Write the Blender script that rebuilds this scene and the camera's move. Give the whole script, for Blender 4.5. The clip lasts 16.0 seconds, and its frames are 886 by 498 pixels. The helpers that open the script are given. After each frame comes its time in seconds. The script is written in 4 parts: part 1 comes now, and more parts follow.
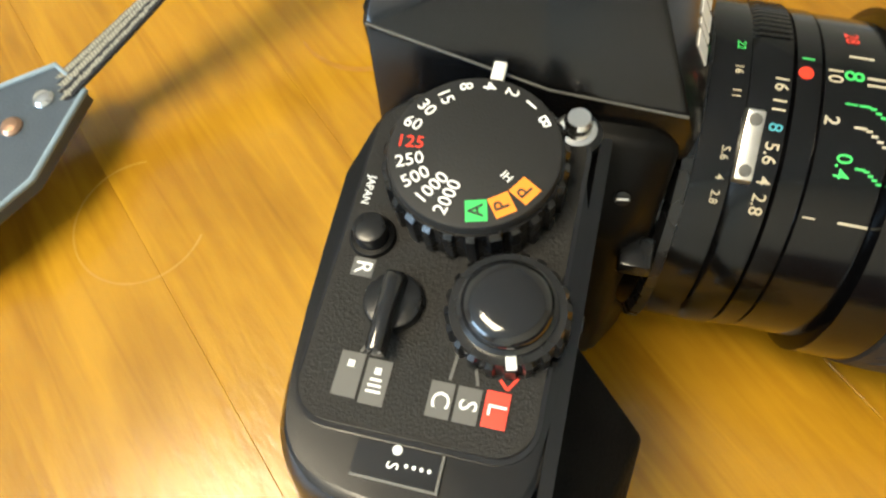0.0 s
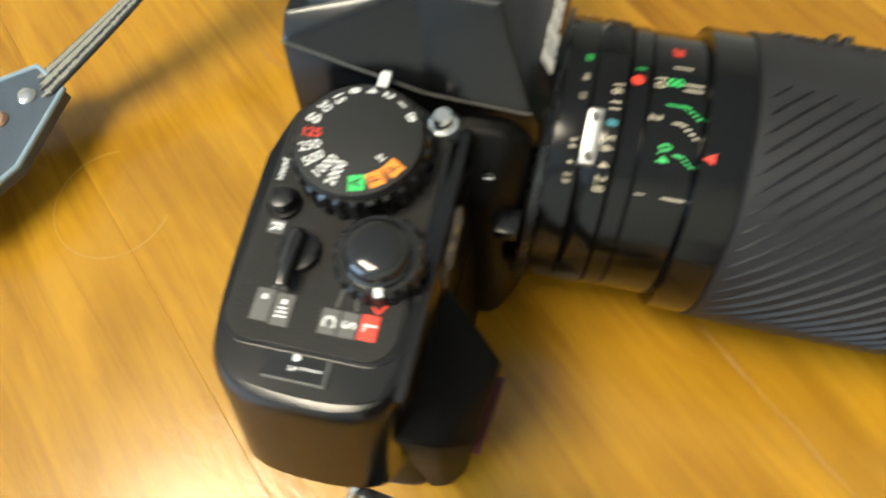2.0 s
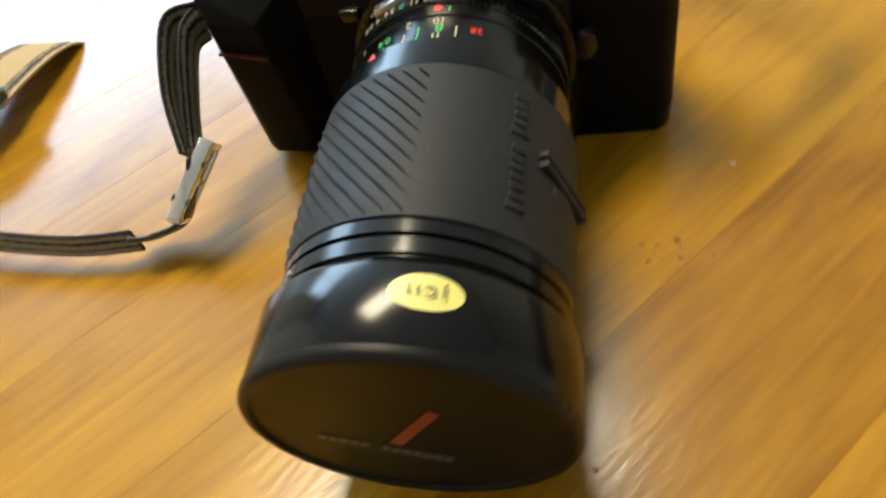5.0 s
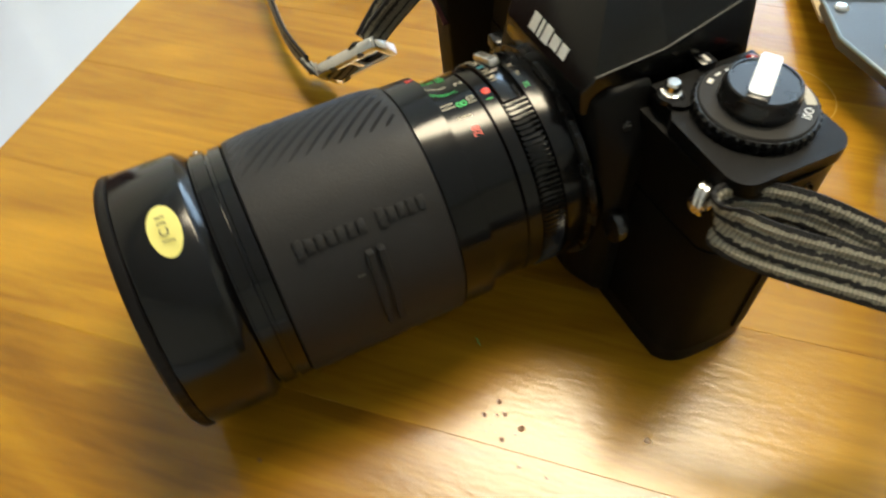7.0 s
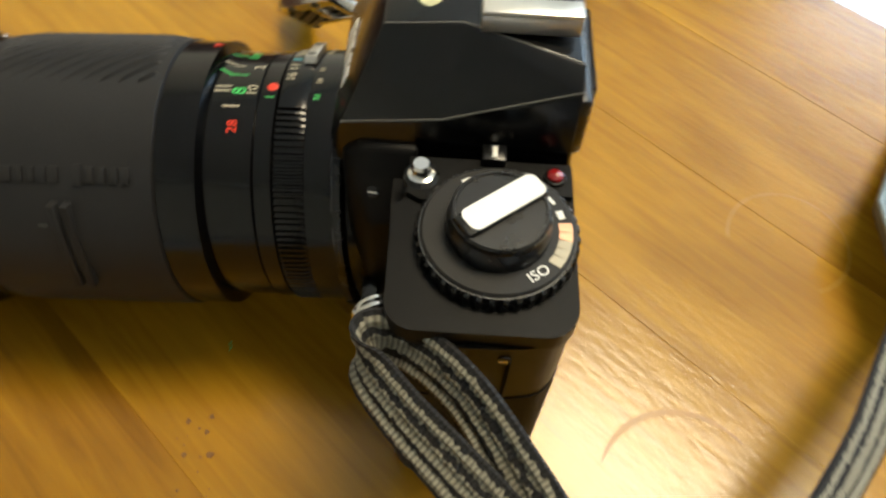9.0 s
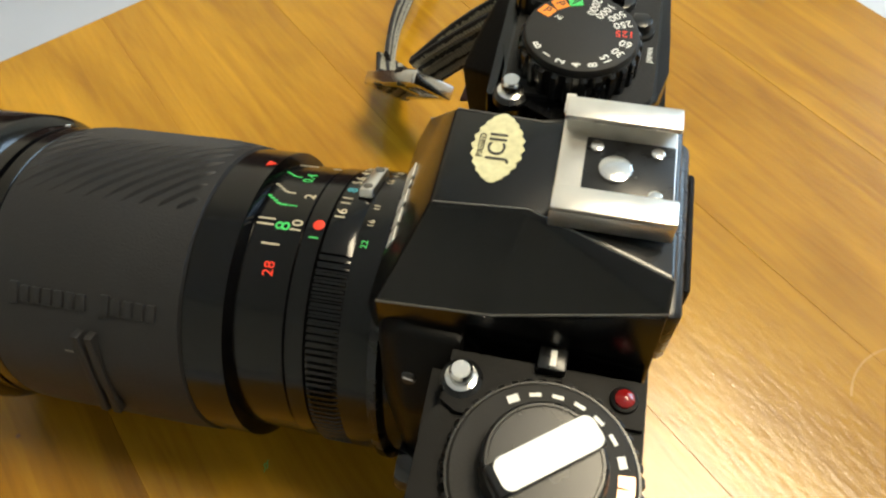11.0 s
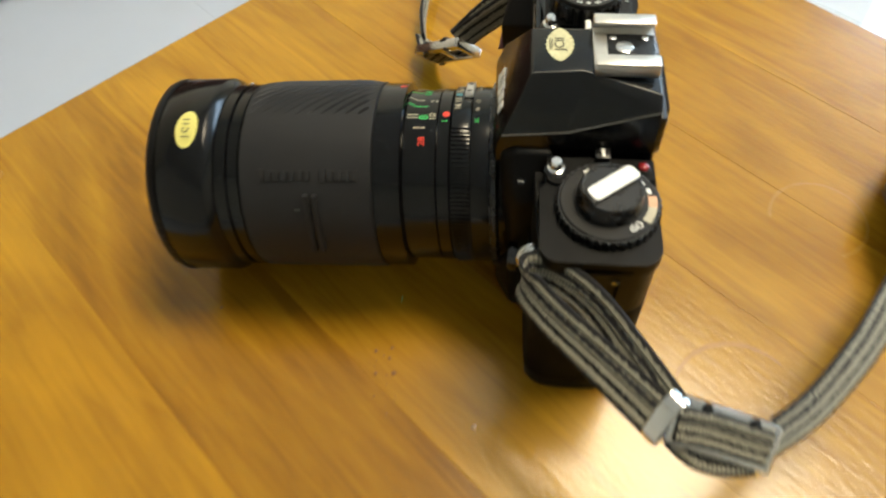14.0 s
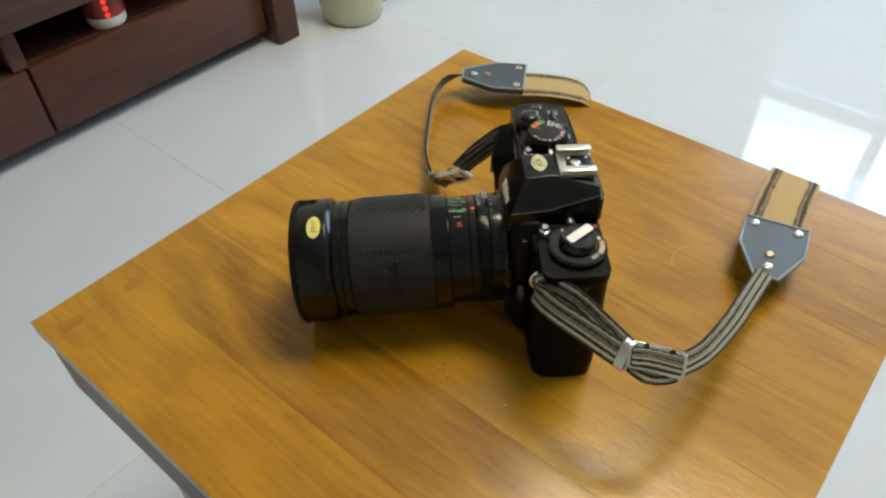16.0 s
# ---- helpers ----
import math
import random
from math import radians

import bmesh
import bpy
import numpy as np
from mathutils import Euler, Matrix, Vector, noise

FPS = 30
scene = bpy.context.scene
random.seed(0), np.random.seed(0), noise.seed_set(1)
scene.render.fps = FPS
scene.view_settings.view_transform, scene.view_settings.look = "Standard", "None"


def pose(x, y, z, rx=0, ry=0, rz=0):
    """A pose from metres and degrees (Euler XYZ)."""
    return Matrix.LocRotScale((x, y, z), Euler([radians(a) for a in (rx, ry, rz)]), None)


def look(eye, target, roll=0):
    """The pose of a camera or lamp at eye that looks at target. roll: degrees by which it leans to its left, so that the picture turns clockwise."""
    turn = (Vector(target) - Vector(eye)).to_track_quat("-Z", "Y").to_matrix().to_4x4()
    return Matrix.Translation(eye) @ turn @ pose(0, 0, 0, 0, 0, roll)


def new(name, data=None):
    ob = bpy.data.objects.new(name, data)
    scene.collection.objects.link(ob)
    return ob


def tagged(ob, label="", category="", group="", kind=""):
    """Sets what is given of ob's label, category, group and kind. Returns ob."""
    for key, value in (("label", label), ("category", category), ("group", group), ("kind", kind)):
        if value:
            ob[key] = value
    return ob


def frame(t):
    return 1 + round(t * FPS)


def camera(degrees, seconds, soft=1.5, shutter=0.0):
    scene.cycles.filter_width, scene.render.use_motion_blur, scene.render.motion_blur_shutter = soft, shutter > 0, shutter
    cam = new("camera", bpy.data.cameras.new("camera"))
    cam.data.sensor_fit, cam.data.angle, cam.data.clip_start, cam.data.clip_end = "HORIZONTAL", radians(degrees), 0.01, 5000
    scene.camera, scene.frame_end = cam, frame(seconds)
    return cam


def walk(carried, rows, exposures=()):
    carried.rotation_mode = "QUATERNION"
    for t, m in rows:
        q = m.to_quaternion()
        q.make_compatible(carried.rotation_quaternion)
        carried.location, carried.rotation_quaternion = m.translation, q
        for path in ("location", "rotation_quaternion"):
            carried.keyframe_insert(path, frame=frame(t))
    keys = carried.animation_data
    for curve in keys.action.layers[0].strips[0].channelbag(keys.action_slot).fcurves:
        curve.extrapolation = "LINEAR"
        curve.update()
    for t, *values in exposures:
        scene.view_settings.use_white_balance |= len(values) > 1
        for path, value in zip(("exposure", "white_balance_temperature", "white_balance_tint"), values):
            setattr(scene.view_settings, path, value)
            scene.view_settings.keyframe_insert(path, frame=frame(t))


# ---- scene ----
cam = camera(63.0, 16.0, soft=2.3, shutter=0.6)
PATH = [
    (0, (-0.04609, -0.07199, 0.17031), (0.2790, 0.7089, -1.6420), -13.06),
    (0.5, (-0.04595, -0.06916, 0.16449), (0.2905, 0.6401, -1.6750), -11.22),
    (1, (-0.04604, -0.07129, 0.16360), (0.2958, 0.6059, -1.6869), -10.58),
    (1.5, (-0.04977, -0.07797, 0.17359), (0.2977, 0.6242, -1.6666), -11.35),
    (2, (-0.04178, -0.09609, 0.19417), (0.3158, 0.6501, -1.6266), -10.35),
    (2.5, (-0.01296, -0.13114, 0.22003), (0.3759, 0.6931, -1.5603), -6.09),
    (3, (0.02743, -0.18082, 0.24403), (0.3637, 0.7543, -1.4916), -7.83),
    (3.5, (0.09018, -0.21550, 0.20161), (-0.0047, 0.9847, -1.3954), -12.87),
    (4, (0.14133, -0.19256, 0.17823), (-0.4780, 0.9876, -1.3170), -18.00),
    (4.2, (0.15057, -0.18340, 0.16924), (-0.6310, 0.8886, -1.3290), -19.10),
    (6.3, (0.17750, -0.03718, 0.18400), (-1.0801, -0.0639, -1.3709), -3.11),
    (6.5, (0.17672, -0.02967, 0.18673), (-1.0611, -0.1820, -1.3768), -3.10),
    (7, (0.17961, -0.00503, 0.19712), (-0.9784, -0.3836, -1.3890), -1.62),
    (7.5, (0.15772, 0.03508, 0.19686), (-0.9284, -0.4810, -1.4012), -3.86),
    (8, (0.14073, 0.06063, 0.19295), (-0.8750, -0.5262, -1.4269), -3.41),
    (8.5, (0.11251, 0.06724, 0.19311), (-0.8291, -0.5084, -1.4749), -0.51),
    (9, (0.09496, 0.06837, 0.18725), (-0.7217, -0.6728, -1.4812), 3.29),
    (9.5, (0.07557, 0.06547, 0.17322), (-0.5465, -0.7976, -1.5203), 1.19),
    (10, (0.06350, 0.05944, 0.18123), (-0.4963, -0.8736, -1.4969), -3.29),
    (10.2, (0.06105, 0.05409, 0.18945), (-0.5183, -0.8710, -1.4864), -2.97),
    (12.3, (0.05870, 0.04077, 0.18599), (-0.5088, -0.8969, -1.4869), -5.76),
    (12.5, (0.06758, 0.04539, 0.18849), (-0.5199, -0.8930, -1.4771), -5.14),
    (13, (0.09055, 0.06093, 0.20520), (-0.5177, -0.8472, -1.4697), -4.14),
    (13.5, (0.11259, 0.06768, 0.22986), (-0.5192, -0.8391, -1.4371), -4.37),
    (14, (0.14929, 0.08940, 0.24342), (-0.5823, -0.7781, -1.4034), -3.98),
    (14.5, (0.21023, 0.11246, 0.29642), (-0.6710, -0.7111, -1.2989), -0.85),
    (15, (0.23900, 0.12826, 0.32213), (-0.7559, -0.7311, -1.1851), -0.62),
    (15.5, (0.25931, 0.14081, 0.33050), (-0.8015, -0.7693, -1.1001), -1.09),
    (16, (0.27256, 0.14225, 0.33283), (-0.8135, -0.7889, -1.0648), -1.21),
]
walk(cam, [(t, look(eye, target, roll)) for t, eye, target, roll in PATH],
     [(0, 0.2, 6450, 10), (0.6, 0.06, 6450, 10), (1.5, 0.1, 6300, 10), (2.5, 0.12, 6000, 10), (4, -0.05, 6400, 10), (6.3, -0.2, 6450, 10), (7.5, -0.2, 6450, 10), (8, -0.2, 6400, 10), (9, -0.35, 6600, 10), (10.2, -0.3, 6600, 10),
      (12.3, -0.25, 6500, 10), (13.5, -0.05, 6500, 10), (14, -0.3, 6500, 10), (14.6, -0.62, 6500, 10), (15.5, -0.78, 6500, 10), (16, -0.78, 6500, 10)])

# ---- light ----
world = bpy.data.worlds.new("room_air")
world.use_nodes = True
world.node_tree.nodes["Background"].inputs[0].default_value = (0.55, 0.6, 0.7, 1)
world.node_tree.nodes["Background"].inputs[1].default_value = 0.03
scene.world = world
FLOOR_Z = -0.40


def area(name, m, sx, sy, watts, colour):
    d = bpy.data.lights.new(name, "AREA")
    d.shape, d.size, d.size_y, d.energy, d.color = "RECTANGLE", sx, sy, watts, colour
    ob = new(name, d)
    ob.matrix_world = m
    return ob


# daylight in the opening of the window, and the warm lamp under the ceiling
area("window_daylight", look((-3.12, 0.22, 1.40), (0, -0.05, 0.4)), 2.0, 1.1, 52, (0.48, 0.72, 1.0))
area("ceiling_lamp_light", pose(-0.75, 0.15, 2.03), 0.5, 1.0, 58, (1.0, 0.86, 0.60))


# ---- materials ----
def nodes_of(name):
    m = bpy.data.materials.new(name)
    m.use_nodes = True
    nt = m.node_tree
    return m, nt, nt.nodes["Principled BSDF"], nt.links.new


def surface(name, colour, rough=0.5, metal=0.0, vary=0.12, scale=60.0, bump=0.0, bump_scale=900.0, coat=0.0, spec=0.5, rough_vary=0.08):
    """A plain surface with variation at two scales, and fine relief."""
    m, nt, b, link = nodes_of(name)
    co = nt.nodes.new("ShaderNodeTexCoord")
    n1 = nt.nodes.new("ShaderNodeTexNoise")
    n1.inputs["Scale"].default_value, n1.inputs["Detail"].default_value = scale, 6
    link(co.outputs["Object"], n1.inputs["Vector"])
    ramp = nt.nodes.new("ShaderNodeMapRange")
    ramp.inputs["To Min"].default_value, ramp.inputs["To Max"].default_value = 1 - vary, 1 + vary
    link(n1.outputs["Fac"], ramp.inputs["Value"])
    mix = nt.nodes.new("ShaderNodeVectorMath")
    mix.operation = "SCALE"
    mix.inputs[0].default_value = colour
    link(ramp.outputs["Result"], mix.inputs["Scale"])
    link(mix.outputs["Vector"], b.inputs["Base Color"])
    r2 = nt.nodes.new("ShaderNodeMapRange")
    r2.inputs["To Min"].default_value, r2.inputs["To Max"].default_value = max(0.02, rough - rough_vary), min(1, rough + rough_vary)
    link(n1.outputs["Fac"], r2.inputs["Value"])
    link(r2.outputs["Result"], b.inputs["Roughness"])
    b.inputs["Metallic"].default_value = metal
    b.inputs["Coat Weight"].default_value = coat
    b.inputs["Specular IOR Level"].default_value = spec
    if bump:
        n2 = nt.nodes.new("ShaderNodeTexNoise")
        n2.inputs["Scale"].default_value, n2.inputs["Detail"].default_value = bump_scale, 3
        link(co.outputs["Object"], n2.inputs["Vector"])
        bp = nt.nodes.new("ShaderNodeBump")
        bp.inputs["Strength"].default_value, bp.inputs["Distance"].default_value = bump, 0.0003
        link(n2.outputs["Fac"], bp.inputs["Height"])
        link(bp.outputs["Normal"], b.inputs["Normal"])
    return m


def wood(name, dark, light, gloss=0.28, along=1.0, grain=1.0, across=False):
    """Varnished wood: grain along the object's x, a tone for each board."""
    m, nt, b, link = nodes_of(name)
    co = nt.nodes.new("ShaderNodeTexCoord")
    info = nt.nodes.new("ShaderNodeObjectInfo")
    off = nt.nodes.new("ShaderNodeVectorMath")
    off.operation = "MULTIPLY_ADD"
    off.inputs[1].default_value = (1, 1, 1)
    jump = nt.nodes.new("ShaderNodeVectorMath")
    jump.operation = "SCALE"
    jump.inputs[0].default_value = (3.1, 1.7, 2.3)
    link(info.outputs["Random"], jump.inputs["Scale"])
    link(co.outputs["Object"], off.inputs[0])
    link(jump.outputs["Vector"], off.inputs[2])
    mp = nt.nodes.new("ShaderNodeMapping")
    mp.inputs["Scale"].default_value = (40.0 * grain, 3.0 * along, 40.0 * grain) if across else (3.0 * along, 40.0 * grain, 40.0 * grain)
    link(off.outputs["Vector"], mp.inputs["Vector"])
    n1 = nt.nodes.new("ShaderNodeTexNoise")
    n1.inputs["Scale"].default_value, n1.inputs["Detail"].default_value, n1.inputs["Distortion"].default_value = 1.0, 7, 1.2
    link(mp.outputs["Vector"], n1.inputs["Vector"])
    mp2 = nt.nodes.new("ShaderNodeMapping")
    mp2.inputs["Scale"].default_value = (14.0, 4.0, 9.0) if across else (4.0, 9.0, 9.0)
    link(off.outputs["Vector"], mp2.inputs["Vector"])
    n2 = nt.nodes.new("ShaderNodeTexNoise")
    n2.inputs["Scale"].default_value, n2.inputs["Detail"].default_value, n2.inputs["Distortion"].default_value = 1.0, 4, 2.5
    link(mp2.outputs["Vector"], n2.inputs["Vector"])
    add = nt.nodes.new("ShaderNodeMath")
    add.operation = "MULTIPLY_ADD"
    add.inputs[1].default_value = 0.42
    link(n1.outputs["Fac"], add.inputs[0])
    half = nt.nodes.new("ShaderNodeMath")
    half.operation = "MULTIPLY"
    half.inputs[1].default_value = 0.62
    link(n2.outputs["Fac"], half.inputs[0])
    link(half.outputs[0], add.inputs[2])
    tone = nt.nodes.new("ShaderNodeMath")
    tone.operation = "MULTIPLY_ADD"
    tone.inputs[1].default_value, tone.inputs[2].default_value = 0.15, -0.06
    link(info.outputs["Random"], tone.inputs[0])
    tot = nt.nodes.new("ShaderNodeMath")
    link(add.outputs[0], tot.inputs[0])
    link(tone.outputs[0], tot.inputs[1])
    ramp = nt.nodes.new("ShaderNodeValToRGB")
    ramp.color_ramp.elements[0].position, ramp.color_ramp.elements[0].color = 0.33, (*dark, 1)
    ramp.color_ramp.elements[1].position, ramp.color_ramp.elements[1].color = 0.75, (*light, 1)
    link(tot.outputs[0], ramp.inputs["Fac"])
    link(ramp.outputs["Color"], b.inputs["Base Color"])
    r = nt.nodes.new("ShaderNodeMapRange")
    r.inputs["To Min"].default_value, r.inputs["To Max"].default_value = gloss - 0.03, gloss + 0.05
    link(n2.outputs["Fac"], r.inputs["Value"])
    link(r.outputs["Result"], b.inputs["Roughness"])
    bp = nt.nodes.new("ShaderNodeBump")
    bp.inputs["Strength"].default_value, bp.inputs["Distance"].default_value = 0.19, 0.0005
    mp3 = nt.nodes.new("ShaderNodeMapping")
    mp3.inputs["Scale"].default_value = (500, 160, 500) if across else (160, 500, 500)
    link(off.outputs["Vector"], mp3.inputs["Vector"])
    n3 = nt.nodes.new("ShaderNodeTexNoise")
    n3.inputs["Scale"].default_value, n3.inputs["Detail"].default_value = 1.0, 3
    link(mp3.outputs["Vector"], n3.inputs["Vector"])
    link(n3.outputs["Fac"], bp.inputs["Height"])
    link(bp.outputs["Normal"], b.inputs["Normal"])
    b.inputs["Specular IOR Level"].default_value = 0.48
    return m


def webbing(name, ground, stripe, edges, weave=900.0, rough=0.85):
    """Woven band: stripes across u of the band's own map, a weave along it."""
    m, nt, b, link = nodes_of(name)
    uv = nt.nodes.new("ShaderNodeUVMap")
    uv.uv_map = "band"
    sep = nt.nodes.new("ShaderNodeSeparateXYZ")
    link(uv.outputs["UV"], sep.inputs[0])
    ramp = nt.nodes.new("ShaderNodeValToRGB")
    ramp.color_ramp.interpolation = "CONSTANT"
    el = ramp.color_ramp.elements
    el[0].position, el[0].color = 0.0, (*(stripe if edges[0] == 0 else ground), 1)
    el.remove(el[1])
    dark = edges[0] == 0
    for p in edges:
        if p == 0:
            continue
        e = el.new(p)
        dark = not dark
        e.color = (*(stripe if dark else ground), 1)
    wob = nt.nodes.new("ShaderNodeTexNoise")
    wob.inputs["Scale"].default_value = 800
    co = nt.nodes.new("ShaderNodeTexCoord")
    link(co.outputs["Object"], wob.inputs["Vector"])
    jig = nt.nodes.new("ShaderNodeMath")
    jig.operation = "MULTIPLY_ADD"
    jig.inputs[1].default_value = 0.18
    link(wob.outputs["Fac"], jig.inputs[0])
    sub = nt.nodes.new("ShaderNodeMath")
    sub.inputs[1].default_value = -0.09
    link(sep.outputs["X"], sub.inputs[0])
    link(sub.outputs[0], jig.inputs[2])
    link(jig.outputs[0], ramp.inputs["Fac"])
    chk = nt.nodes.new("ShaderNodeTexWave")
    chk.inputs["Scale"].default_value = weave
    chk.bands_direction = "Y"
    chk.inputs["Distortion"].default_value = 1.5
    link(uv.outputs["UV"], chk.inputs["Vector"])
    mr = nt.nodes.new("ShaderNodeMapRange")
    mr.inputs["To Min"].default_value, mr.inputs["To Max"].default_value = 0.55, 1.2
    link(chk.outputs["Fac"], mr.inputs["Value"])
    sc = nt.nodes.new("ShaderNodeVectorMath")
    sc.operation = "SCALE"
    link(ramp.outputs["Color"], sc.inputs[0])
    link(mr.outputs["Result"], sc.inputs["Scale"])
    link(sc.outputs["Vector"], b.inputs["Base Color"])
    b.inputs["Roughness"].default_value = rough
    bp = nt.nodes.new("ShaderNodeBump")
    bp.inputs["Strength"].default_value, bp.inputs["Distance"].default_value = 0.6, 0.0004
    link(chk.outputs["Fac"], bp.inputs["Height"])
    link(bp.outputs["Normal"], b.inputs["Normal"])
    return m


M_BODY = surface("black_camera_paint", (0.0024, 0.0026, 0.0031), 0.21, 0, 0.3, 90, 0.05, 2500, spec=0.44, rough_vary=0.05)
M_DECK = surface("black_satin_top_plate", (0.0036, 0.0036, 0.0036), 0.36, 0, 0.3, 120, 0.25, 4000, spec=0.11)
M_PANEL = surface("grained_black_panel", (0.0105, 0.0103, 0.0098), 0.55, 0, 0.3, 160, 0.5, 3200, spec=0.25)
M_GRIP = surface("black_grip_leatherette", (0.0032, 0.0031, 0.0031), 0.58, 0, 0.3, 80, 0.5, 1600, spec=0.09)
# also blackens the strip that stands for shade under the tabletop
M_KNURL = surface("black_plastic_and_gap_shade", (0.005, 0.0053, 0.006), 0.28, 0, 0.25, 200)
M_DIALTOP = surface("matte_dial_face", (0.013, 0.013, 0.013), 0.60, 0, 0.15, 160, 0.15, 3000, spec=0.3)
M_GLOSS = surface("glossy_black_button", (0.008, 0.008, 0.009), 0.14, 0, 0.1, 100, coat=0.3)
M_LENS = surface("black_anodised_barrel", (0.0018, 0.0018, 0.0021), 0.16, 0.0, 0.3, 70, 0.02, 1500, spec=0.36)
M_RUBBER = surface("ribbed_grey_rubber", (0.016, 0.0162, 0.0175), 0.55, 0, 0.25, 70, 0.35, 2200, spec=0.28)
M_CAP = surface("matte_black_lens_cap", (0.005, 0.0045, 0.0045), 0.4, 0, 0.25, 60, 0.2, 1200, spec=0.2)
M_CHROME = surface("bright_chrome", (0.75, 0.74, 0.72), 0.18, 1.0, 0.1, 120)
M_SHOE = surface("brushed_steel_shoe", (0.72, 0.70, 0.66), 0.34, 1.0, 0.12, 300)
M_WHITE = surface("white_enamel", (0.80, 0.80, 0.77), 0.4, 0, 0.06, 100)
M_CREAM = surface("cream_lettering", (0.46, 0.41, 0.30), 0.5, 0, 0.06, 100)
M_RED = surface("red_enamel", (0.75, 0.045, 0.02), 0.4, 0, 0.06, 100)
M_DARKRED = surface("dull_red_line", (0.06, 0.006, 0.005), 0.5, 0, 0.1, 100)
M_GREEN = surface("green_enamel", (0.05, 0.52, 0.12), 0.4, 0, 0.06, 100)
M_ORANGE = surface("orange_enamel", (0.85, 0.25, 0.02), 0.45, 0, 0.06, 100)
M_BLUE = surface("blue_enamel", (0.05, 0.30, 0.36), 0.45, 0, 0.06, 100)
M_GREY = surface("grey_print_and_edge_glint", (0.085, 0.085, 0.08), 0.5, 0, 0.1, 150)
M_STICKER = surface("pale_yellow_sticker", (0.72, 0.66, 0.20), 0.35, 0, 0.05, 100)
M_FOIL = surface("worn_gold_foil", (0.58, 0.55, 0.33), 0.4, 0.2, 0.35, 700)
M_INK = surface("black_ink", (0.02, 0.02, 0.018), 0.5, 0, 0.1, 100)
M_LED = surface("red_lamp_lens", (0.22, 0.008, 0.008), 0.12, 0, 0.1, 100, coat=0.5)
M_LEATHER = surface("blue_grey_leatherette", (0.045, 0.062, 0.082), 0.42, 0, 0.2, 120, 0.5, 1500)
M_PIPING = surface("pale_leather_edge", (0.22, 0.30, 0.36), 0.35, 0, 0.1, 120)
M_COPPER = surface("coppery_rivet", (0.50, 0.30, 0.20), 0.35, 1.0, 0.2, 300)
M_BRAID = webbing("grey_black_striped_webbing", (0.30, 0.285, 0.225), (0.012, 0.012, 0.014), (0, 0.09, 0.28, 0.39, 0.61, 0.72, 0.91), 310)
M_BAND = webbing("tan_striped_webbing", (0.50, 0.36, 0.17), (0.035, 0.03, 0.028), (0.07, 0.16, 0.18, 0.22, 0.78, 0.82, 0.84, 0.93), 260)
M_TABLE = wood("amber_varnished_pine", (0.205, 0.088, 0.0038), (0.462, 0.239, 0.011), 0.215, 5.0, 5.0, True)
M_PLUG = wood("dark_end_grain_plug", (0.235, 0.10, 0.006), (0.44, 0.215, 0.016), 0.3)
M_CABINET = wood("reddish_brown_stained_wood", (0.035, 0.012, 0.007), (0.10, 0.035, 0.018), 0.38)
M_CRUMB = surface("brown_crumb", (0.17, 0.075, 0.02), 0.8, 0, 0.4, 900)
M_BAND_CRUMB = surface("pale_crumb", (0.6, 0.42, 0.25), 0.7, 0, 0.3, 900)
M_STAIN = surface("dried_drink_ring", (0.31, 0.135, 0.010), 0.35, 0, 0.3, 200)
M_TILE = surface("pale_polished_tile", (0.56, 0.61, 0.69), 0.035, 0, 0.05, 9, rough_vary=0.015)
M_GROUT = surface("tile_grout", (0.54, 0.58, 0.64), 0.7, 0, 0.1, 60)
M_WALL = surface("cream_wall_paint", (0.72, 0.66, 0.54), 0.8, 0, 0.05, 4)
M_CEIL = surface("white_ceiling_paint", (0.82, 0.81, 0.78), 0.85, 0, 0.04, 4)
M_POT = surface("cream_glazed_pot", (0.62, 0.60, 0.42), 0.35, 0, 0.1, 12)
M_CUPRED = surface("red_and_black_print", (0.25, 0.03, 0.02), 0.35, 0, 0.5, 40)
M_SOFA = surface("dark_grey_upholstery", (0.06, 0.065, 0.075), 0.8, 0, 0.2, 60, 0.5, 900)

m, nt, b, link = nodes_of("lit_window_pane")
b.inputs["Emission Color"].default_value, b.inputs["Emission Strength"].default_value = (0.60, 0.82, 1.0, 1), 7.0
M_PANE = m
# dim glow of the added lower pane, for blue reflections on the camera
m, nt, b, link = nodes_of("added_lower_pane_glow")
b.inputs["Emission Color"].default_value, b.inputs["Emission Strength"].default_value = (0.45, 0.72, 1.0, 1), 0.7
M_LOWGLOW = m
m, nt, b, link = nodes_of("lit_lamp_tube")
b.inputs["Emission Color"].default_value, b.inputs["Emission Strength"].default_value = (1.0, 0.86, 0.6, 1), 9.0
M_TUBE = m
# red for the cup's dots, with glow put in though they are no lamps
m, nt, b, link = nodes_of("glowing_red_print")
b.inputs["Base Color"].default_value = (0.5, 0.02, 0.01, 1)
b.inputs["Emission Color"].default_value, b.inputs["Emission Strength"].default_value = (1.0, 0.05, 0.02, 1), 2.0
M_DOTGLOW = m


# ---- building helpers ----
def part(name, bm, material, parent=None, label="", smooth=True, m=None):
    me = bpy.data.meshes.new(name)
    bmesh.ops.recalc_face_normals(bm, faces=bm.faces)
    bm.to_mesh(me)
    bm.free()
    me.materials.append(material)
    if smooth:
        me.shade_smooth()
        me.set_sharp_from_angle(angle=radians(32))
    ob = new(name, me)
    ob.parent = parent
    if m is not None:
        ob.matrix_local = m
    if label:
        ob["label"] = label
    return ob


def thing(name, m, label, category, group="", kind=""):
    ob = new(name)
    ob.empty_display_size = 0.02
    ob.matrix_world = m
    return tagged(ob, label, category, group, kind)


